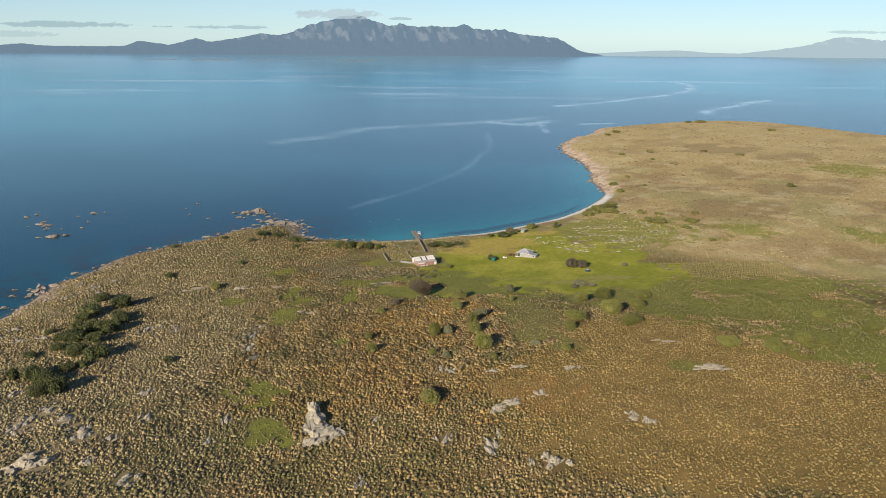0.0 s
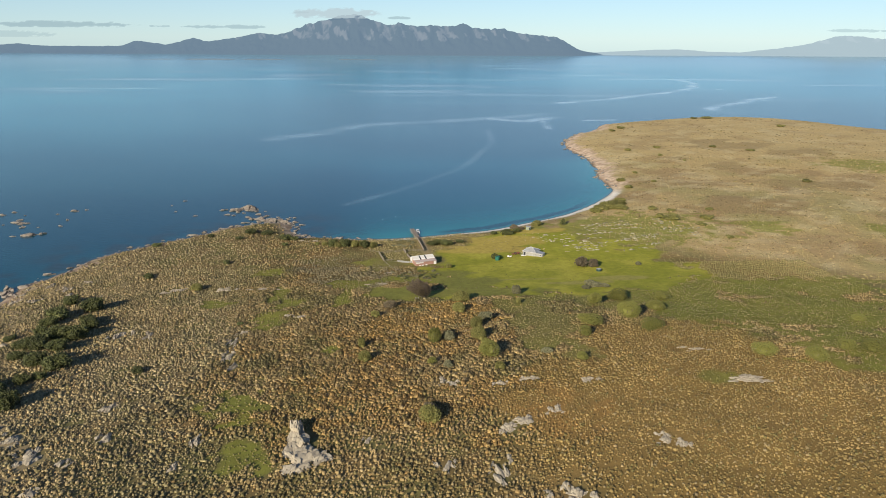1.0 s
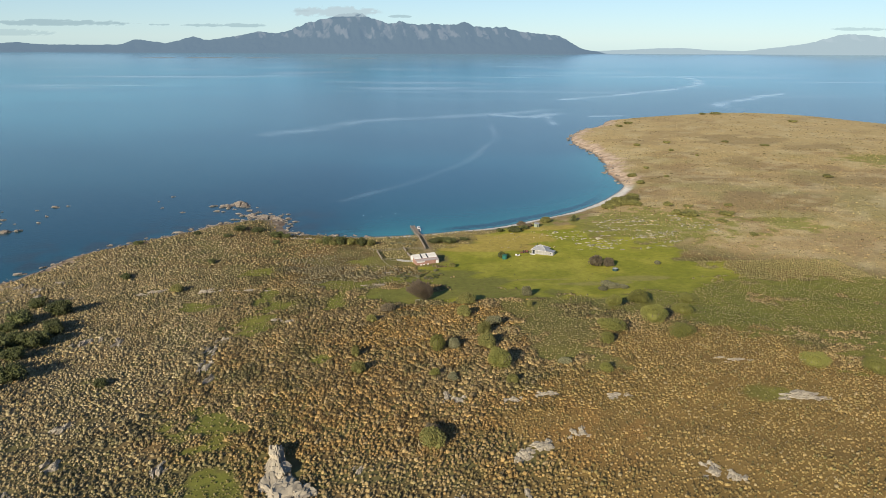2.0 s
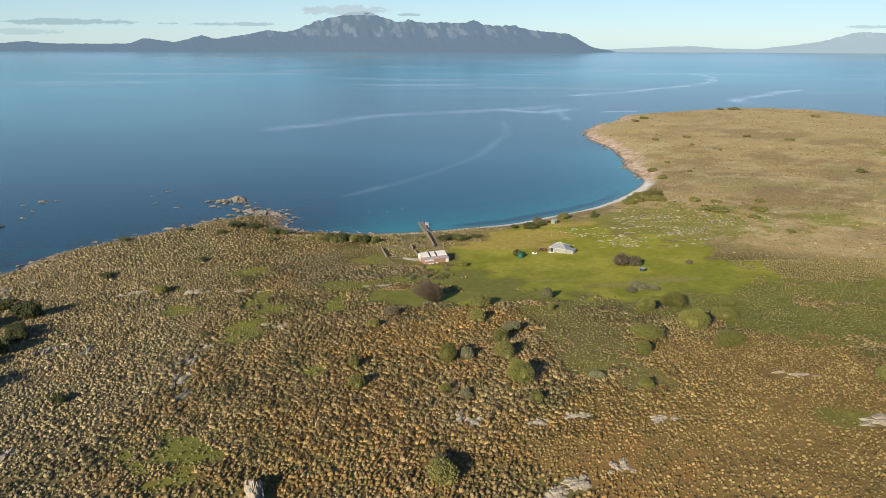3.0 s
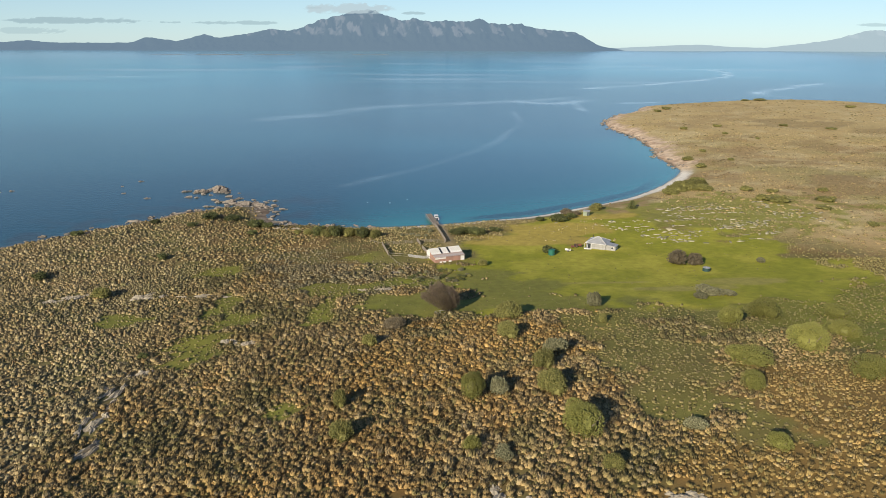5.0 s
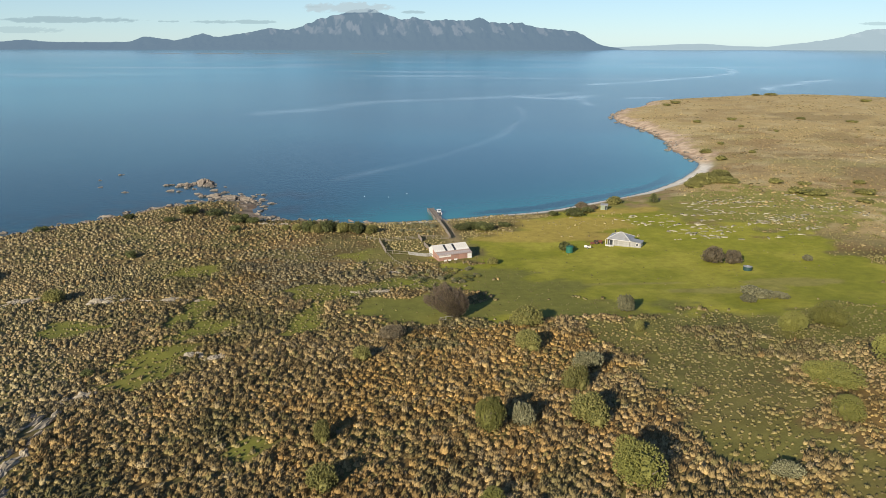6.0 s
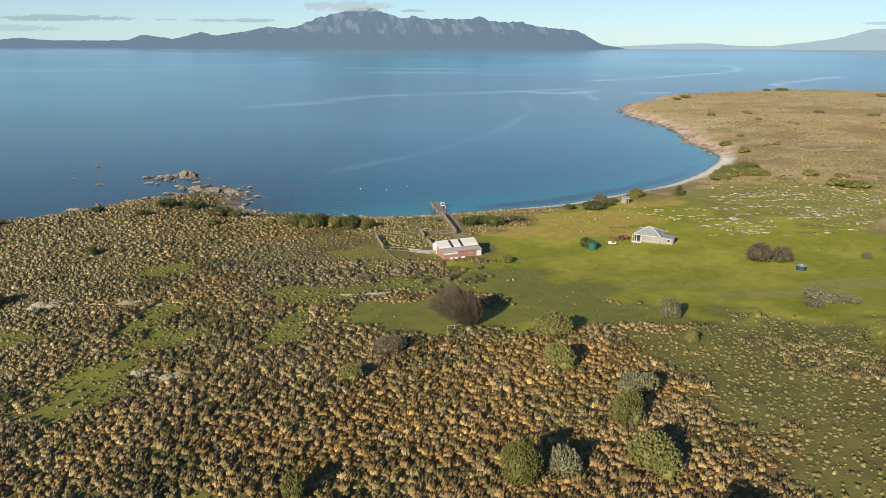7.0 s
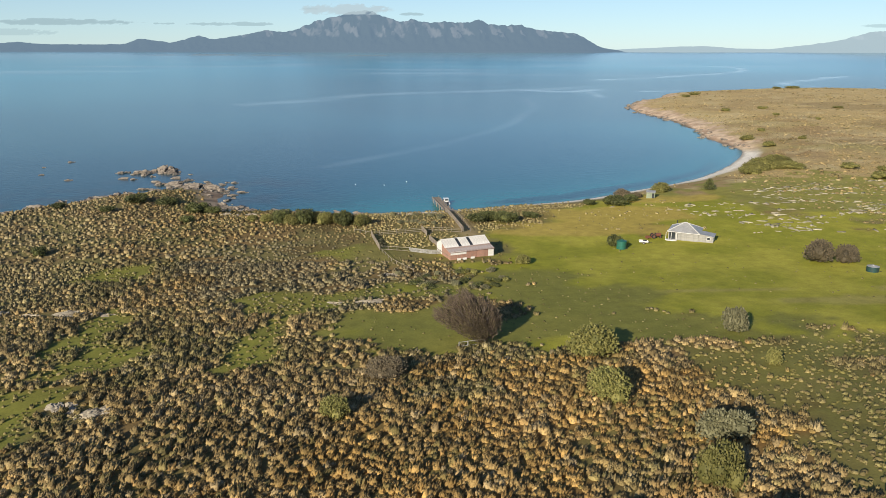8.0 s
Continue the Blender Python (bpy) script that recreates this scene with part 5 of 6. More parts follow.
def sheets(thing, name, mat, low_a, low_b, up, wide=0.85, skip=()):
    """Corrugated roof sheets side by side; low_a to low_b is the eave, up the way to the ridge."""
    low_a, low_b, up = Vector(low_a), Vector(low_b), Vector(up)
    n = round((low_b - low_a).length / wide)
    w = (low_b - low_a) / n
    normal = w.cross(up).normalized()
    if normal.z < 0:
        normal = -normal
    bm = bmesh.new()
    waves = 8
    top, low = [], []
    for k in range(waves + 1):
        lift = normal * (0.028 * (k % 2) + 0.01)
        for row, end in ((low, Vector()), (top, up)):
            row.append((bm.verts.new(w * (k / waves) * 0.992 + end + lift), bm.verts.new(w * (k / waves) * 0.992 + end + lift - normal * 0.02)))
    for k in range(waves):
        bm.faces.new((low[k][0], low[k + 1][0], top[k + 1][0], top[k][0]))
        bm.faces.new((low[k][1], top[k][1], top[k + 1][1], low[k + 1][1]))
        bm.faces.new((low[k][0], low[k][1], low[k + 1][1], low[k + 1][0]))
    me = bpy.data.meshes.new(name)
    bmesh.ops.recalc_face_normals(bm, faces=bm.faces[:])
    bm.to_mesh(me)
    bm.free()
    me.materials.append(mat)
    for k in range(n):
        if k in skip:
            continue
        ob = new(name, me)
        ob.parent = thing
        ob.location = low_a + w * k


def shearing_shed():
    """The red timber shed with a white iron roof and a lean-to along its front."""
    z = 4.05
    thing = tagged(new("shed"), "old faded-red timber shed with white iron roof and lean-to", "shed")
    thing.matrix_basis = frame_at(2.4, -10.2, 21.5, z)
    L, D, EAVE, MID, RIDGE, RV = 12.0, 8.6, 2.1, 2.7, 3.95, 5.9
    bm = bmesh.new()
    # inner walls behind the boards, shaped to the roof
    for u in (0.06, L - 0.12):
        prof = [(0.05, -0.4), (D - 0.05, -0.4), (D - 0.05, 2.6), (RV, RIDGE - 0.12), (2.9, MID - 0.1), (0.05, EAVE - 0.08)]
        lo = [bm.verts.new((u, v, w)) for v, w in prof]
        hi = [bm.verts.new((u + 0.06, v, w)) for v, w in prof]
        bm.faces.new(lo)
        bm.faces.new(hi[::-1])
        for i in range(6):
            j = (i + 1) % 6
            bm.faces.new((lo[i], hi[i], hi[j], lo[j]))
    box(bm, 0.12, L - 0.12, 0.06, 0.12, -0.4, EAVE - 0.08)
    box(bm, 0.12, L - 0.12, D - 0.12, D - 0.06, -0.4, 2.6)
    bmesh.ops.recalc_face_normals(bm, faces=bm.faces[:])
    part("wall", bm, WEATHERED, thing)
    boards(thing, "board", RED_BOARD, (0, 0), (L * 0.87, 0), -0.3, EAVE - 0.02, 0.30)
    boards(thing, "pale_board", WHITE_PAINT, (L * 0.87, 0), (L, 0), -0.3, EAVE - 0.02, 0.30)
    part("pale_panel", box(bmesh.new(), 0.1, 4.4, -0.07, -0.03, 1.35, 2.15), WHITE_PAINT, thing, "pale weathered panel across the front")
    part("door", box(bmesh.new(), 4.6, 7.2, -0.08, -0.03, -0.1, 2.1, bevel=0.01), RED_BOARD, thing, "closed red sliding door")
    part("door", box(bmesh.new(), 7.5, 9.4, -0.08, -0.03, -0.1, 2.1, bevel=0.01), RED_BOARD, thing, "closed red sliding door")

    def end_top(t):
        v = t * D
        if v < 2.9:
            return EAVE + (MID - EAVE) * v / 2.9 - 0.06
        return MID + (RIDGE - MID) * (v - 2.9) / (RV - 2.9) - 0.06 if v < RV else RIDGE - (RIDGE - 2.6) * (v - RV) / (D - RV) - 0.06
    boards(thing, "end_board", RED_BOARD, (0, 0), (0, D * 0.62), -0.3, lambda t: end_top(t * 0.62), 0.30)
    boards(thing, "end_board", WHITE_PAINT, (0, D * 0.62), (0, D), -0.3, lambda t: end_top(0.62 + t * 0.38), 0.30)
    boards(thing, "end_board", RED_BOARD, (L, 0), (L, D), -0.3, end_top, 0.30)
    part("rail", box(bmesh.new(), -0.06, -0.02, 0.1, D - 0.1, 0.9, 1.05), WEATHERED, thing)
    sheets(thing, "roof_sheet", WHITE_IRON, (-0.3, 2.6, MID - 0.14), (L + 0.3, 2.6, MID - 0.14), (0, RV - 2.6, RIDGE - MID + 0.14), 0.80, skip=(5, 9))
    slope = (RIDGE - MID + 0.14) / (RV - 2.6)
    # dark strips where two roof sheets are left out
    for u in (3.66, 6.81):
        lie = Matrix(((1, 0, 0, 0), (0, 1, 0, 0), (0, slope, 1, MID - 0.16 - 2.6 * slope), (0, 0, 0, 1)))
        part("roof_strip", box(bmesh.new(), u, u + 0.76, 2.7, 5.8, 0, 0.02, lie), DARK_GLASS_SHADE, thing, "dark strip between roof sheets")
    sheets(thing, "roof_sheet", WHITE_IRON, (L + 0.3, D + 0.3, 2.5), (-0.3, D + 0.3, 2.5), (0, RV - D - 0.3, RIDGE - 2.5), 0.80)
    sheets(thing, "lean_to_sheet", RUST_IRON, (-0.2, -0.35, EAVE - 0.09), (L + 0.2, -0.35, EAVE - 0.09), (0, 3.3, MID - EAVE + 0.02), 0.80)
    ridge = bmesh.new()
    box(ridge, -0.32, L + 0.32, RV - 0.16, RV + 0.16, RIDGE + 0.02, RIDGE + 0.06)
    part("ridge_cap", ridge, WHITE_IRON, thing)
    for u in (1.5, 3.0, 5.2):
        part("pen_gate", box(bmesh.new(), u, u + 1.1, -0.9, -0.84, -0.2, 0.7, bevel=0.01), WHITE_PAINT, thing, "small pale gate leaning on the front")


shearing_shed()


def cottage():
    z = 3.5
    thing = tagged(new("cottage"), "small grey weatherboard cottage with hipped iron roof", "house")
    thing.matrix_basis = frame_at(63.8, 11.2, -28, z)
    L, D, H = 7.8, 7.2, 2.55
    part("wall", box(bmesh.new(), 0.05, L - 0.05, 0.05, D - 0.05, -0.3, H), GREY_BOARD, thing)
    planks(thing, "weatherboard", GREY_BOARD, (1.9, 0), (L, 0), 0.0, H, 0.2)
    planks(thing, "weatherboard", GREY_BOARD, (L, 0), (L, D), 0.0, H, 0.2)
    planks(thing, "weatherboard", GREY_BOARD, (0, D), (0, 0), 0.0, H, 0.2)
    for u in (0.02, 1.88, L - 0.06):
        part("corner_post", box(bmesh.new(), u - 0.06, u + 0.08, -0.07, 0.06, -0.2, H), GREY_BOARD, thing)
    # porch at the front's left end: inner shade painted as a dark panel
    part("porch_shade_panel", box(bmesh.new(), 0.15, 1.75, -0.03, 0.02, 0.15, 2.2), DARK_GLASS_SHADE, thing, "dark panel for the shade inside the open porch")
    part("porch_deck", box(bmesh.new(), -0.6, 2.4, -1.3, 0.0, 0.02, 0.20, bevel=0.02), WHITE_PAINT, thing)
    part("step", box(bmesh.new(), -0.2, 1.6, -1.75, -1.32, -0.1, 0.1, bevel=0.02), WHITE_PAINT, thing)
    for u in (-0.5, 0.9, 2.3):
        part("porch_post", box(bmesh.new(), u - 0.05, u + 0.05, -1.25, -1.15, 0.2, 2.35), WHITE_PAINT, thing)
    E, T = 0.4, 4.35
    corners = [(-E, -E, H - 0.08), (L + E, -E, H - 0.08), (L + E, D + E, H - 0.08), (-E, D + E, H - 0.08)]
    ra, rb = (L * 0.42, D / 2, T), (L * 0.58, D / 2, T)
    for face in ((corners[0], corners[1], rb, ra), (corners[1], corners[2], rb), (corners[2], corners[3], ra, rb), (corners[3], corners[0], ra)):
        part("roof", slab(bmesh.new(), face, 0.06), GREY_IRON, thing)
    for a, b in ((corners[0], ra), (corners[1], rb), (corners[2], rb), (corners[3], ra), (ra, rb)):
        part("hip_cap", tube(bmesh.new(), (a[0], a[1], a[2] + 0.02), (b[0], b[1], b[2] + 0.02), 0.07, 0.07, 6), WHITE_IRON, thing)
    part("gutter", box(bmesh.new(), -E, L + E, -E - 0.1, -E, H - 0.2, H - 0.08), WHITE_PAINT, thing)
    part("chimney", tube(bmesh.new(), (1.2, D - 1.2, H), (1.2, D - 1.2, 4.3), 0.14, 0.14, 8), RUBBER, thing, "dark metal flue")
    part("vent", box(bmesh.new(), L * 0.42, L * 0.56, D / 2 - 0.2, D / 2 + 0.2, T, T + 0.22, bevel=0.03), GREY_IRON, thing)
    # lean-to extension at the right end
    u0, u1, v0, v1 = L, L + 3.9, 0.3, 4.4
    bm = bmesh.new()
    box(bm, u0 + 0.02, u1 - 0.05, v0 + 0.05, v1 - 0.05, -0.3, 1.95)
    part("extension", bm, GREY_BOARD, thing)
    planks(thing, "weatherboard", GREY_BOARD, (u0 + 0.6, v0), (u1, v0), 0.0, 2.0, 0.2)
    planks(thing, "weatherboard", WHITE_PAINT, (u1, v0), (u1, v1), 0.0, 2.0, 0.2)
    part("extension_roof", slab(bmesh.new(), [(u0 - 0.1, v0 - 0.25, 2.5), (u1 + 0.25, v0 - 0.25, 2.0), (u1 + 0.25, v1 + 0.2, 2.0), (u0 - 0.1, v1 + 0.2, 2.5)], 0.06), GREY_IRON, thing)
    part("door", box(bmesh.new(), u0 + 0.05, u0 + 0.55, v0 - 0.06, v0 - 0.01, 0.0, 1.9), GREY_BOARD, thing)
    for k in (0.7, 2.3):
        win = part("window", box(bmesh.new(), u1 + 0.03, u1 + 0.09, v0 + k, v0 + k + 0.9, 0.8, 1.7, bevel=0.01), WHITE_PAINT, thing)
        part("pane", box(bmesh.new(), u1 + 0.085, u1 + 0.1, v0 + k + 0.1, v0 + k + 0.8, 0.9, 1.6), DARK_GLASS_SHADE, win)
    win = part("window", box(bmesh.new(), u0 + 2.2, u0 + 3.2, v0 - 0.08, v0 - 0.02, 0.85, 1.75, bevel=0.01), WHITE_PAINT, thing)
    part("pane", box(bmesh.new(), u0 + 2.3, u0 + 3.1, v0 - 0.095, v0 - 0.08, 0.95, 1.65), DARK_GLASS_SHADE, win)
    part("wall", slab(bmesh.new(), [(u0, v0 + 0.02, 2.42), (u1 - 0.05, v0 + 0.02, 1.97), (u1 - 0.05, v1, 1.97), (u0, v1, 2.42)], 0.5), GREY_BOARD, thing)


cottage()


def hut(x, y):
    """A tiny boarded hut with a lean-to roof behind the beach."""
    thing = tagged(new("hut"), "tiny pale green boarded hut behind the beach", "hut")
    thing.matrix_basis = frame_at(x, y, -20, ground_at(x, y))
    part("wall", box(bmesh.new(), 0.04, 2.76, 0.04, 2.16, -0.3, 2.1), PALE_GREEN, thing)
    planks(thing, "weatherboard", PALE_GREEN, (0, 0), (2.8, 0), 0.0, 2.15, 0.24)
    planks(thing, "weatherboard", PALE_GREEN, (2.8, 0), (2.8, 2.2), 0.0, 2.1, 0.24)
    planks(thing, "weatherboard", PALE_GREEN, (0, 2.2), (0, 0), 0.0, 2.1, 0.24)
    part("door", box(bmesh.new(), 1.9, 2.6, -0.06, -0.01, 0.0, 1.9, bevel=0.01), DARK_GLASS_SHADE, thing, "dark doorway")
    part("roof", slab(bmesh.new(), [(-0.2, -0.25, 2.2), (3.0, -0.25, 2.2), (3.0, 2.4, 2.5), (-0.2, 2.4, 2.5)], 0.06), GREY_IRON, thing)


PALE_GREEN = surface("pale_green_boards", (0.27, 0.31, 0.21), (0.21, 0.24, 0.17), 1.2, 0.8, bump=0.006, obj=0.1)
hut(74, 66)
rock("boulder", BOULDERS, 58.5, 52.5, 1.1, 0.9, 0.8, 10, 0.2, None, "pale boulder in the grass behind the beach", "boulders")


def tank(x, y, r, h, mat, lid, label, top_label):
    thing = tagged(new("water_tank"), label, "water tank")
    thing.matrix_basis = Matrix.Translation((x, y, ground_at(x, y) - 0.05))
    bm = bmesh.new()
    rows = 11
    for k in range(rows):
        q = r * (1.0 if k % 2 else 0.975)
        bmesh.ops.create_cone(bm, cap_ends=True, segments=28, radius1=q, radius2=q, depth=h / rows, matrix=Matrix.Translation((0, 0, h * (k + 0.5) / rows)))
    part("body", bm, mat, thing)
    bm = bmesh.new()
    bmesh.ops.create_cone(bm, cap_ends=True, segments=28, radius1=r * 1.01, radius2=r * 0.25, depth=r * 0.18, matrix=Matrix.Translation((0, 0, h + r * 0.09)))
    part("lid", bm, lid, thing, top_label)
    part("hatch", tube(bmesh.new(), (0, 0, h + r * 0.17), (0, 0, h + r * 0.17 + 0.12), 0.26, 0.24, 14), lid, thing)
    part("outlet", tube(bmesh.new(), (r * 0.9, -r * 0.5, 0.25), (r * 1.25, -r * 0.7, 0.25), 0.05, 0.05, 8), RUBBER, thing)


tank(48.2, 1.9, 1.3, 2.2, GREEN_TANK, GREEN_TANK, "green ribbed rainwater tank beside a dark shrub", "green conical lid")
tank(99.0, -24.9, 1.32, 1.3, DARK_GREEN, GREY_IRON, "low dark green water tank on the lawn", "pale grey domed lid")


def wheel(parent, x, y, z, r, w, rim):
    b = part("wheel", tube(bmesh.new(), (x, y - w / 2, z), (x, y + w / 2, z), r, r, 16), RUBBER, parent)
    part("rim", tube(bmesh.new(), (x, y - w / 2 - 0.01, z), (x, y + w / 2 + 0.01, z), r * 0.55, r * 0.55, 12), rim, b)


def trailer(x, y):
    thing = tagged(new("trailer"), "small white flatbed trailer on the grass", "trailer")
    thing.matrix_basis = frame_at(x, y, -12, ground_at(x, y))
    part("bed", box(bmesh.new(), -1.2, 1.2, -0.7, 0.7, 0.5, 0.6, bevel=0.02), WHITE_PAINT, thing)
    for side in (-0.68, 0.64):
        part("side_panel", box(bmesh.new(), -1.2, 1.2, side, side + 0.04, 0.6, 0.9), WHITE_PAINT, thing)
    part("tailgate", box(bmesh.new(), -1.22, -1.18, -0.7, 0.7, 0.6, 0.9), WHITE_PAINT, thing)
    part("drawbar", tube(bmesh.new(), (1.2, 0, 0.5), (2.3, 0, 0.42), 0.05, 0.04, 6), RUBBER, thing)
    part("load", box(bmesh.new(), -0.2, 0.9, -0.5, 0.5, 0.6, 0.95, bevel=0.08), RUBBER, thing, "dark bundle on the bed")
    for s in (-0.8, 0.8):
        wheel(thing, 0, s, 0.33, 0.33, 0.2, GREY_IRON)


trailer(55.6, 6.9)


def tractor(x, y):
    thing = tagged(new("tractor"), "old red farm tractor with a trailed implement on the grass", "tractor")
    thing.matrix_basis = frame_at(x, y, 8, ground_at(x, y))
    part("bonnet", box(bmesh.new(), 0.1, 1.6, -0.35, 0.35, 0.75, 1.35, bevel=0.08), RED_PAINT, thing)
    part("chassis", box(bmesh.new(), -0.9, 1.5, -0.25, 0.25, 0.5, 0.78, bevel=0.03), RED_PAINT, thing)
    part("seat", box(bmesh.new(), -0.75, -0.3, -0.22, 0.22, 1.05, 1.2, bevel=0.04), RUBBER, thing)
    part("steering_wheel", tube(bmesh.new(), (0.0, 0, 1.25), (-0.12, 0, 1.42), 0.2, 0.2, 10), RUBBER, thing)
    part("exhaust", tube(bmesh.new(), (0.9, 0.2, 1.3), (0.9, 0.2, 2.0), 0.04, 0.04, 6), RUBBER, thing)
    for s in (-0.65, 0.65):
        wheel(thing, -0.7, s, 0.62, 0.62, 0.3, RED_PAINT)
        wheel(thing, 1.3, s * 0.85, 0.35, 0.35, 0.18, RED_PAINT)
        part("mudguard", box(bmesh.new(), -1.2, -0.2, s - 0.16, s + 0.16, 1.26, 1.32, bevel=0.02), RED_PAINT, thing)
    for k in range(4):
        part("implement_bar", box(bmesh.new(), -2.6, -1.4, -0.9 + 0.55 * k, -0.82 + 0.55 * k, 0.35, 0.55), RED_PAINT, thing)
    part("implement_beam", box(bmesh.new(), -2.1, -1.95, -1.0, 0.95, 0.5, 0.65), RED_PAINT, thing)
    part("implement_leg", box(bmesh.new(), -2.6, -2.5, -0.9, 0.85, 0.0, 0.5), RED_PAINT, thing)
    part("drawbar", tube(bmesh.new(), (-2.0, 0, 0.5), (-0.8, 0, 0.55), 0.05, 0.05, 6), RED_PAINT, thing)


tractor(60.6, 12.7)


def fence(points, gap, tall, rails, label, rail_h=0.09, solid=False, mat=None, post_mat=None):
    """Posts along a line of points with rails between them."""
    mat, post_mat = mat or WEATHERED, post_mat or mat or WEATHERED
    thing = tagged(new("fence"), label, "fence")
    rd = random.Random(int(points[0][0] * 10))
    x0, y0 = points[0]
    z0 = ground_at(x0, y0)
    thing.location = (x0, y0, z0)
    for (ax, ay), (bx, by) in zip(points, points[1:]):
        n = max(1, round(math.hypot(bx - ax, by - ay) / gap))
        spots = [(ax + (bx - ax) * k / n, ay + (by - ay) * k / n) for k in range(n + 1)]
        spots = [(x - x0, y - y0, max(ground_at(x, y), 0.3) - z0) for x, y in spots]
        for k, (x, y, z) in enumerate(spots):
            t = tall * rd.uniform(0.9, 1.12)
            part("post", tube(bmesh.new(), (x, y, z - 0.3), (x + rd.uniform(-0.05, 0.05), y, z + t), 0.085, 0.075, 6), post_mat, thing)
            if k:
                px, py, pz = spots[k - 1]
                for r in range(rails):
                    h = tall * (0.92 - r * (0.78 / max(1, rails - 1) if rails > 1 else 0))
                    a, b = Vector((px, py, pz + h)), Vector((x, y, z + h + rd.uniform(-0.04, 0.04)))
                    turn = (b - a).to_track_quat("X", "Z").to_matrix().to_4x4()
                    bm = bmesh.new()
                    box(bm, 0, (b - a).length, -0.025, 0.025, -rail_h / 2, rail_h / 2, Matrix.Translation(a) @ turn)
                    part("rail", bm, mat, thing)
    return thing


YARD = "weathered timber yard fence with rails"
fence([(-19, 15), (-15.6, -1.8)], 1.8, 1.5, 5, "close-boarded weathered yard fence", 0.22)
fence([(-19, 15), (-12, 17), (-4.5, 18.1), (1, 18.2), (6.5, 18.3)], 2.4, 1.25, 3, YARD)
fence([(-4.8, 19.5), (-3.4, 13.6)], 1.5, 1.45, 5, "close-boarded weathered yard fence", 0.24)
fence([(-2.6, 9), (-0.6, 1.5)], 1.6, 1.4, 5, "close-boarded weathered yard fence", 0.24)
fence([(-7.8, -3.2), (-2, -5), (0.6, -4.6)], 1.7, 1.05, 4, "low pale board fence beside the shed", 0.2, mat=GREY_BOARD)
fence([(-15.6, -1.8), (-11, -2.4), (-7.8, -3.2)], 2.2, 1.1, 2, YARD)
fence([(7.1, 19.1), (4.9, 36), (2.7, 54)], 2.2, 1.5, 5, "close-boarded stock race fence leading to the jetty", 0.24)
fence([(9.2, 20), (7.4, 36), (5.2, 54)], 3.2, 1.0, 2, "open timber fence along the track to the jetty")
fence([(1.9, -71.8), (3.4, -71.2), (5.0, -70.7), (6.2, -70.3)], 1.6, 0.95, 2, "short pale timber rail fence under the tree", mat=GREY_BOARD)
fence([(-19, 15), (-24, 19)], 2.5, 1.0, 1, YARD)
fence([(-15.6, -1.8), (-12.0, -12), (-6.5, -20)], 2.6, 0.8, 1, "broken low timber fence in the scrub")


def jetty():
    thing = tagged(new("jetty"), "weathered timber jetty on piles with side rails", "jetty")
    a, b = Vector((3.9, 55.5, 0)), Vector((-0.3, 79.0, 0))
    L = (b - a).length
    turn = math.degrees(math.atan2(b.y - a.y, b.x - a.x))
    thing.matrix_basis = frame_at(a.x, a.y, turn, 0)
    bm = bmesh.new()
    box(bm, 0, 0.27, -1.35, 1.35, 0, 0.06)
    me = bpy.data.meshes.new("plank")
    bm.to_mesh(me)
    bm.free()
    me.materials.append(WEATHERED)
    for k in range(int(L / 0.3)):
        ob = new("plank", me)
        ob.parent = thing
        ob.location = (k * 0.3, random.Random(k).uniform(-0.03, 0.03), 1.55)
    for s in (-0.9, 0.9):
        part("beam", box(bmesh.new(), 0, L, s - 0.1, s + 0.1, 1.33, 1.55), WEATHERED, thing)
    for k in range(9):
        u = 0.4 + k * (L - 0.8) / 8
        for s in (-1.25, 1.25):
            part("pile", tube(bmesh.new(), (u, s, -3.0), (u, s, 1.95 if s > 0 else 2.2), 0.12, 0.11, 8), WEATHERED, thing)
        part("crossbeam", box(bmesh.new(), u - 0.1, u + 0.1, -1.2, 1.2, 1.15, 1.33), WEATHERED, thing)
    for s in (1.28,):
        for h in (1.85,):
            part("rail", box(bmesh.new(), 0.2, L - (0.2 if s > 0 else 6), s - 0.03, s + 0.03, h, h + 0.12), GREY_BOARD, thing)


jetty()


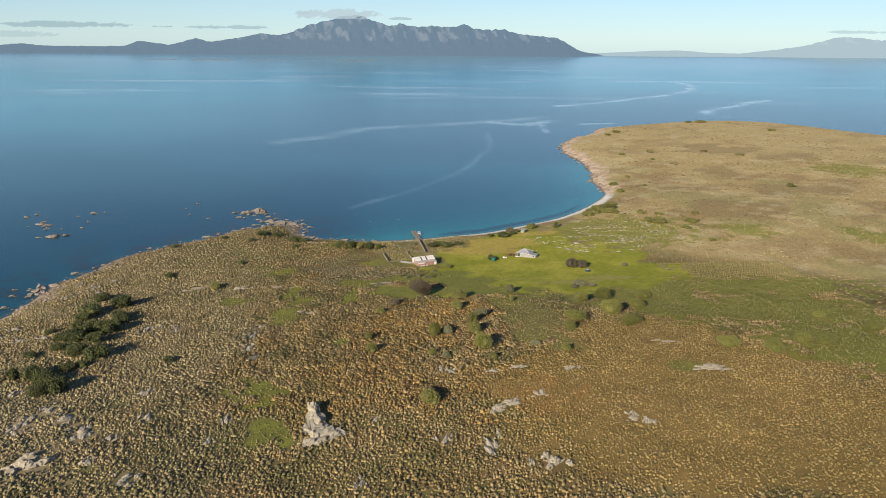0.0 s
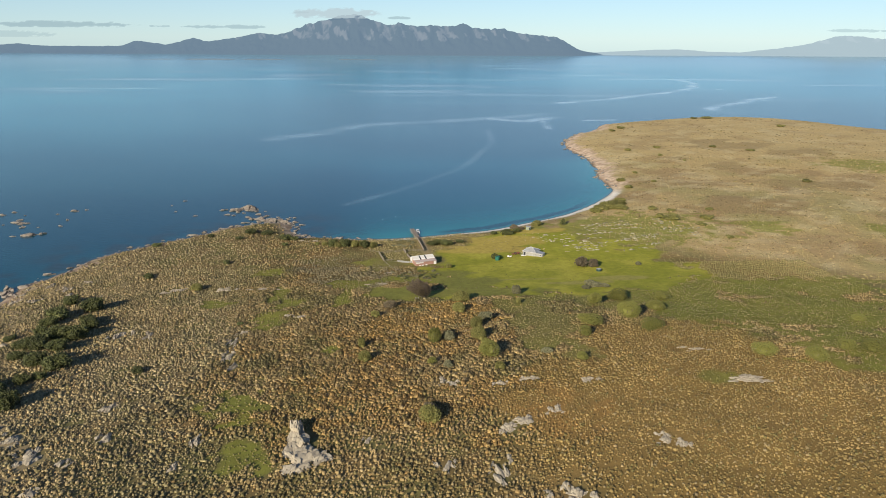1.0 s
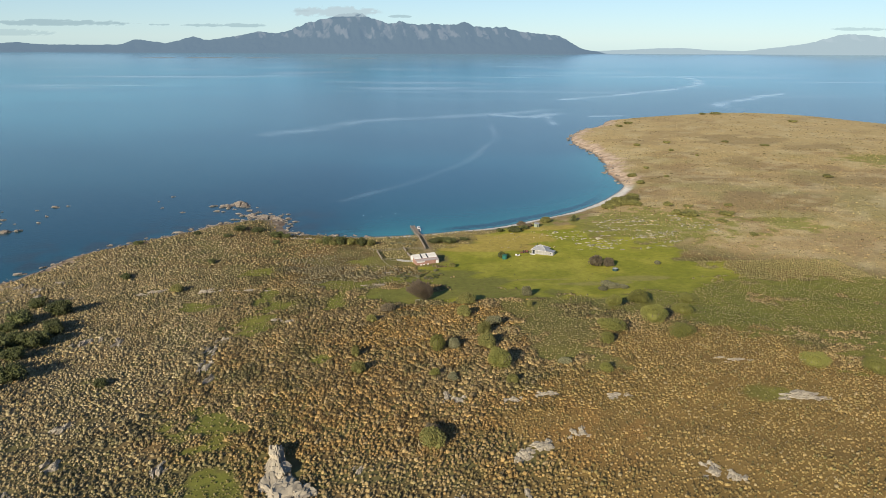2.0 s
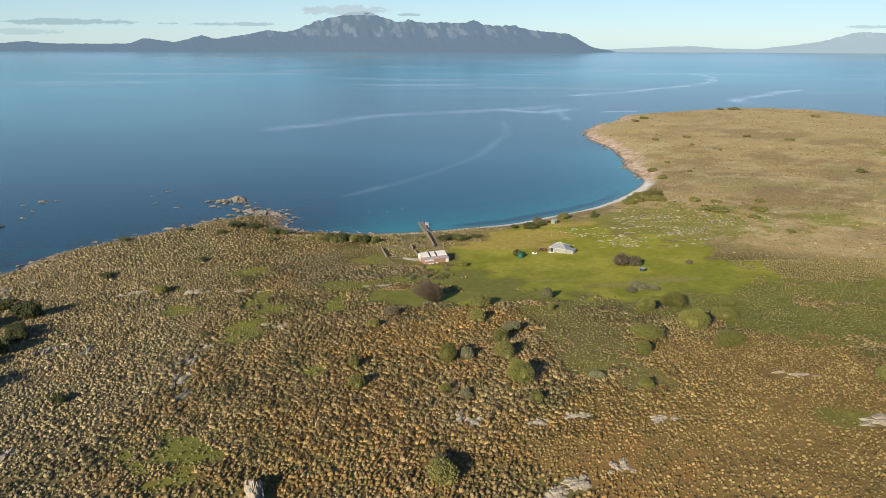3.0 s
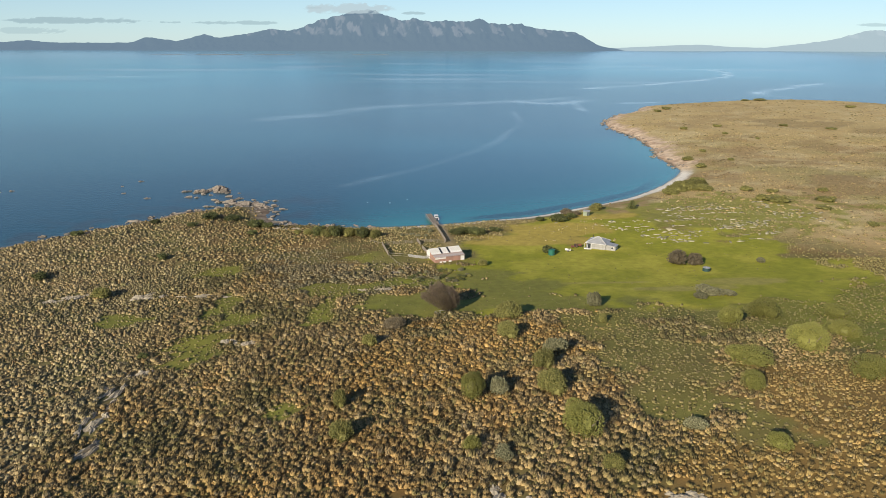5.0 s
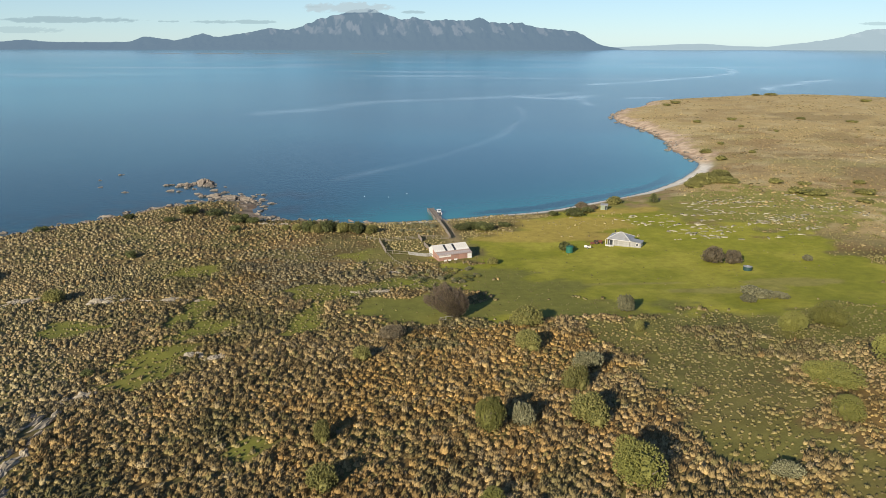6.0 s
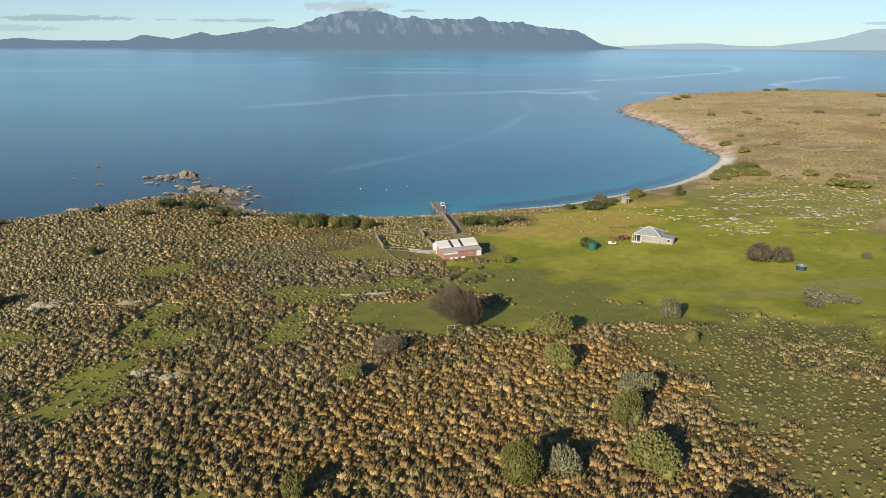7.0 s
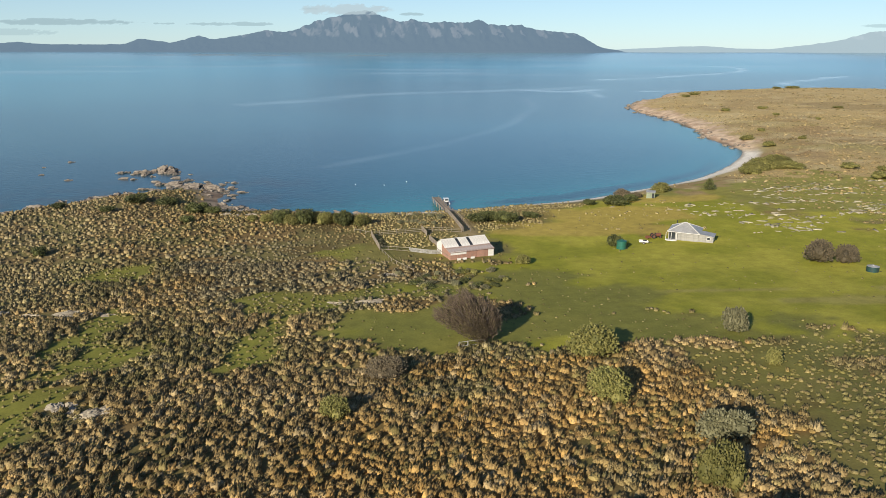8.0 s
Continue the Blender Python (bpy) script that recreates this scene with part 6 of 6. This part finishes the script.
def boat(x, y, turn):
    """A small white cabin boat lying at the jetty."""
    thing = tagged(new("boat"), "small white cabin motorboat moored at the jetty", "boat")
    thing.matrix_basis = frame_at(x, y, turn, 0)
    bm = bmesh.new()
    rows = []
    for u, w, keel, top in ((-2.7, 0.95, -0.25, 0.75), (-1.2, 1.1, -0.35, 0.75), (0.6, 1.1, -0.35, 0.85), (1.9, 0.75, -0.2, 1.0), (2.9, 0.06, 0.3, 1.15)):
        rows.append([bm.verts.new((u, s * w * k, z)) for s, k, z in ((-1, 1, top), (-1, 0.85, 0.1), (0, 0, keel), (1, 0.85, 0.1), (1, 1, top))])
    for p, q in zip(rows, rows[1:]):
        for k in range(4):
            bm.faces.new((p[k], p[k + 1], q[k + 1], q[k]))
        bm.faces.new((p[4], p[0], q[0], q[4]))
    bm.faces.new(rows[0])
    bmesh.ops.recalc_face_normals(bm, faces=bm.faces[:])
    part("hull", bm, GEL_WHITE, thing)
    part("cockpit", box(bmesh.new(), -2.4, -0.6, -0.75, 0.75, 0.76, 0.79), GREY_BOARD, thing, "grey cockpit floor")
    part("cabin", box(bmesh.new(), -0.6, 1.4, -0.85, 0.85, 0.75, 1.85, bevel=0.14), GEL_WHITE, thing)
    part("cabin_roof", box(bmesh.new(), -0.95, 1.25, -0.95, 0.95, 1.85, 1.95, bevel=0.04), GEL_WHITE, thing)
    for s in (-0.87, 0.83):
        part("window", box(bmesh.new(), -0.4, 1.0, s, s + 0.04, 1.25, 1.7), DARK_GLASS_SHADE, thing)
    part("window", box(bmesh.new(), -0.63, -0.585, -0.65, 0.65, 1.2, 1.7), DARK_GLASS_SHADE, thing)
    part("outboard_motor", box(bmesh.new(), -3.05, -2.65, -0.22, 0.22, 0.3, 1.25, bevel=0.08), RUBBER, thing)


boat(3.6, 74.8, 100)
for x, y in ((-21, 110), (-33, 112), (-12, 118)):
    bm = bmesh.new()
    bmesh.ops.create_uvsphere(bm, u_segments=12, v_segments=8, radius=0.16)
    buoy = part("mooring_buoy", bm, GEL_WHITE, None, smooth=True)
    buoy.location = (x, y, 0.12)
    tagged(buoy, "small white mooring buoy floating in the bay", "buoy", group="mooring buoys")
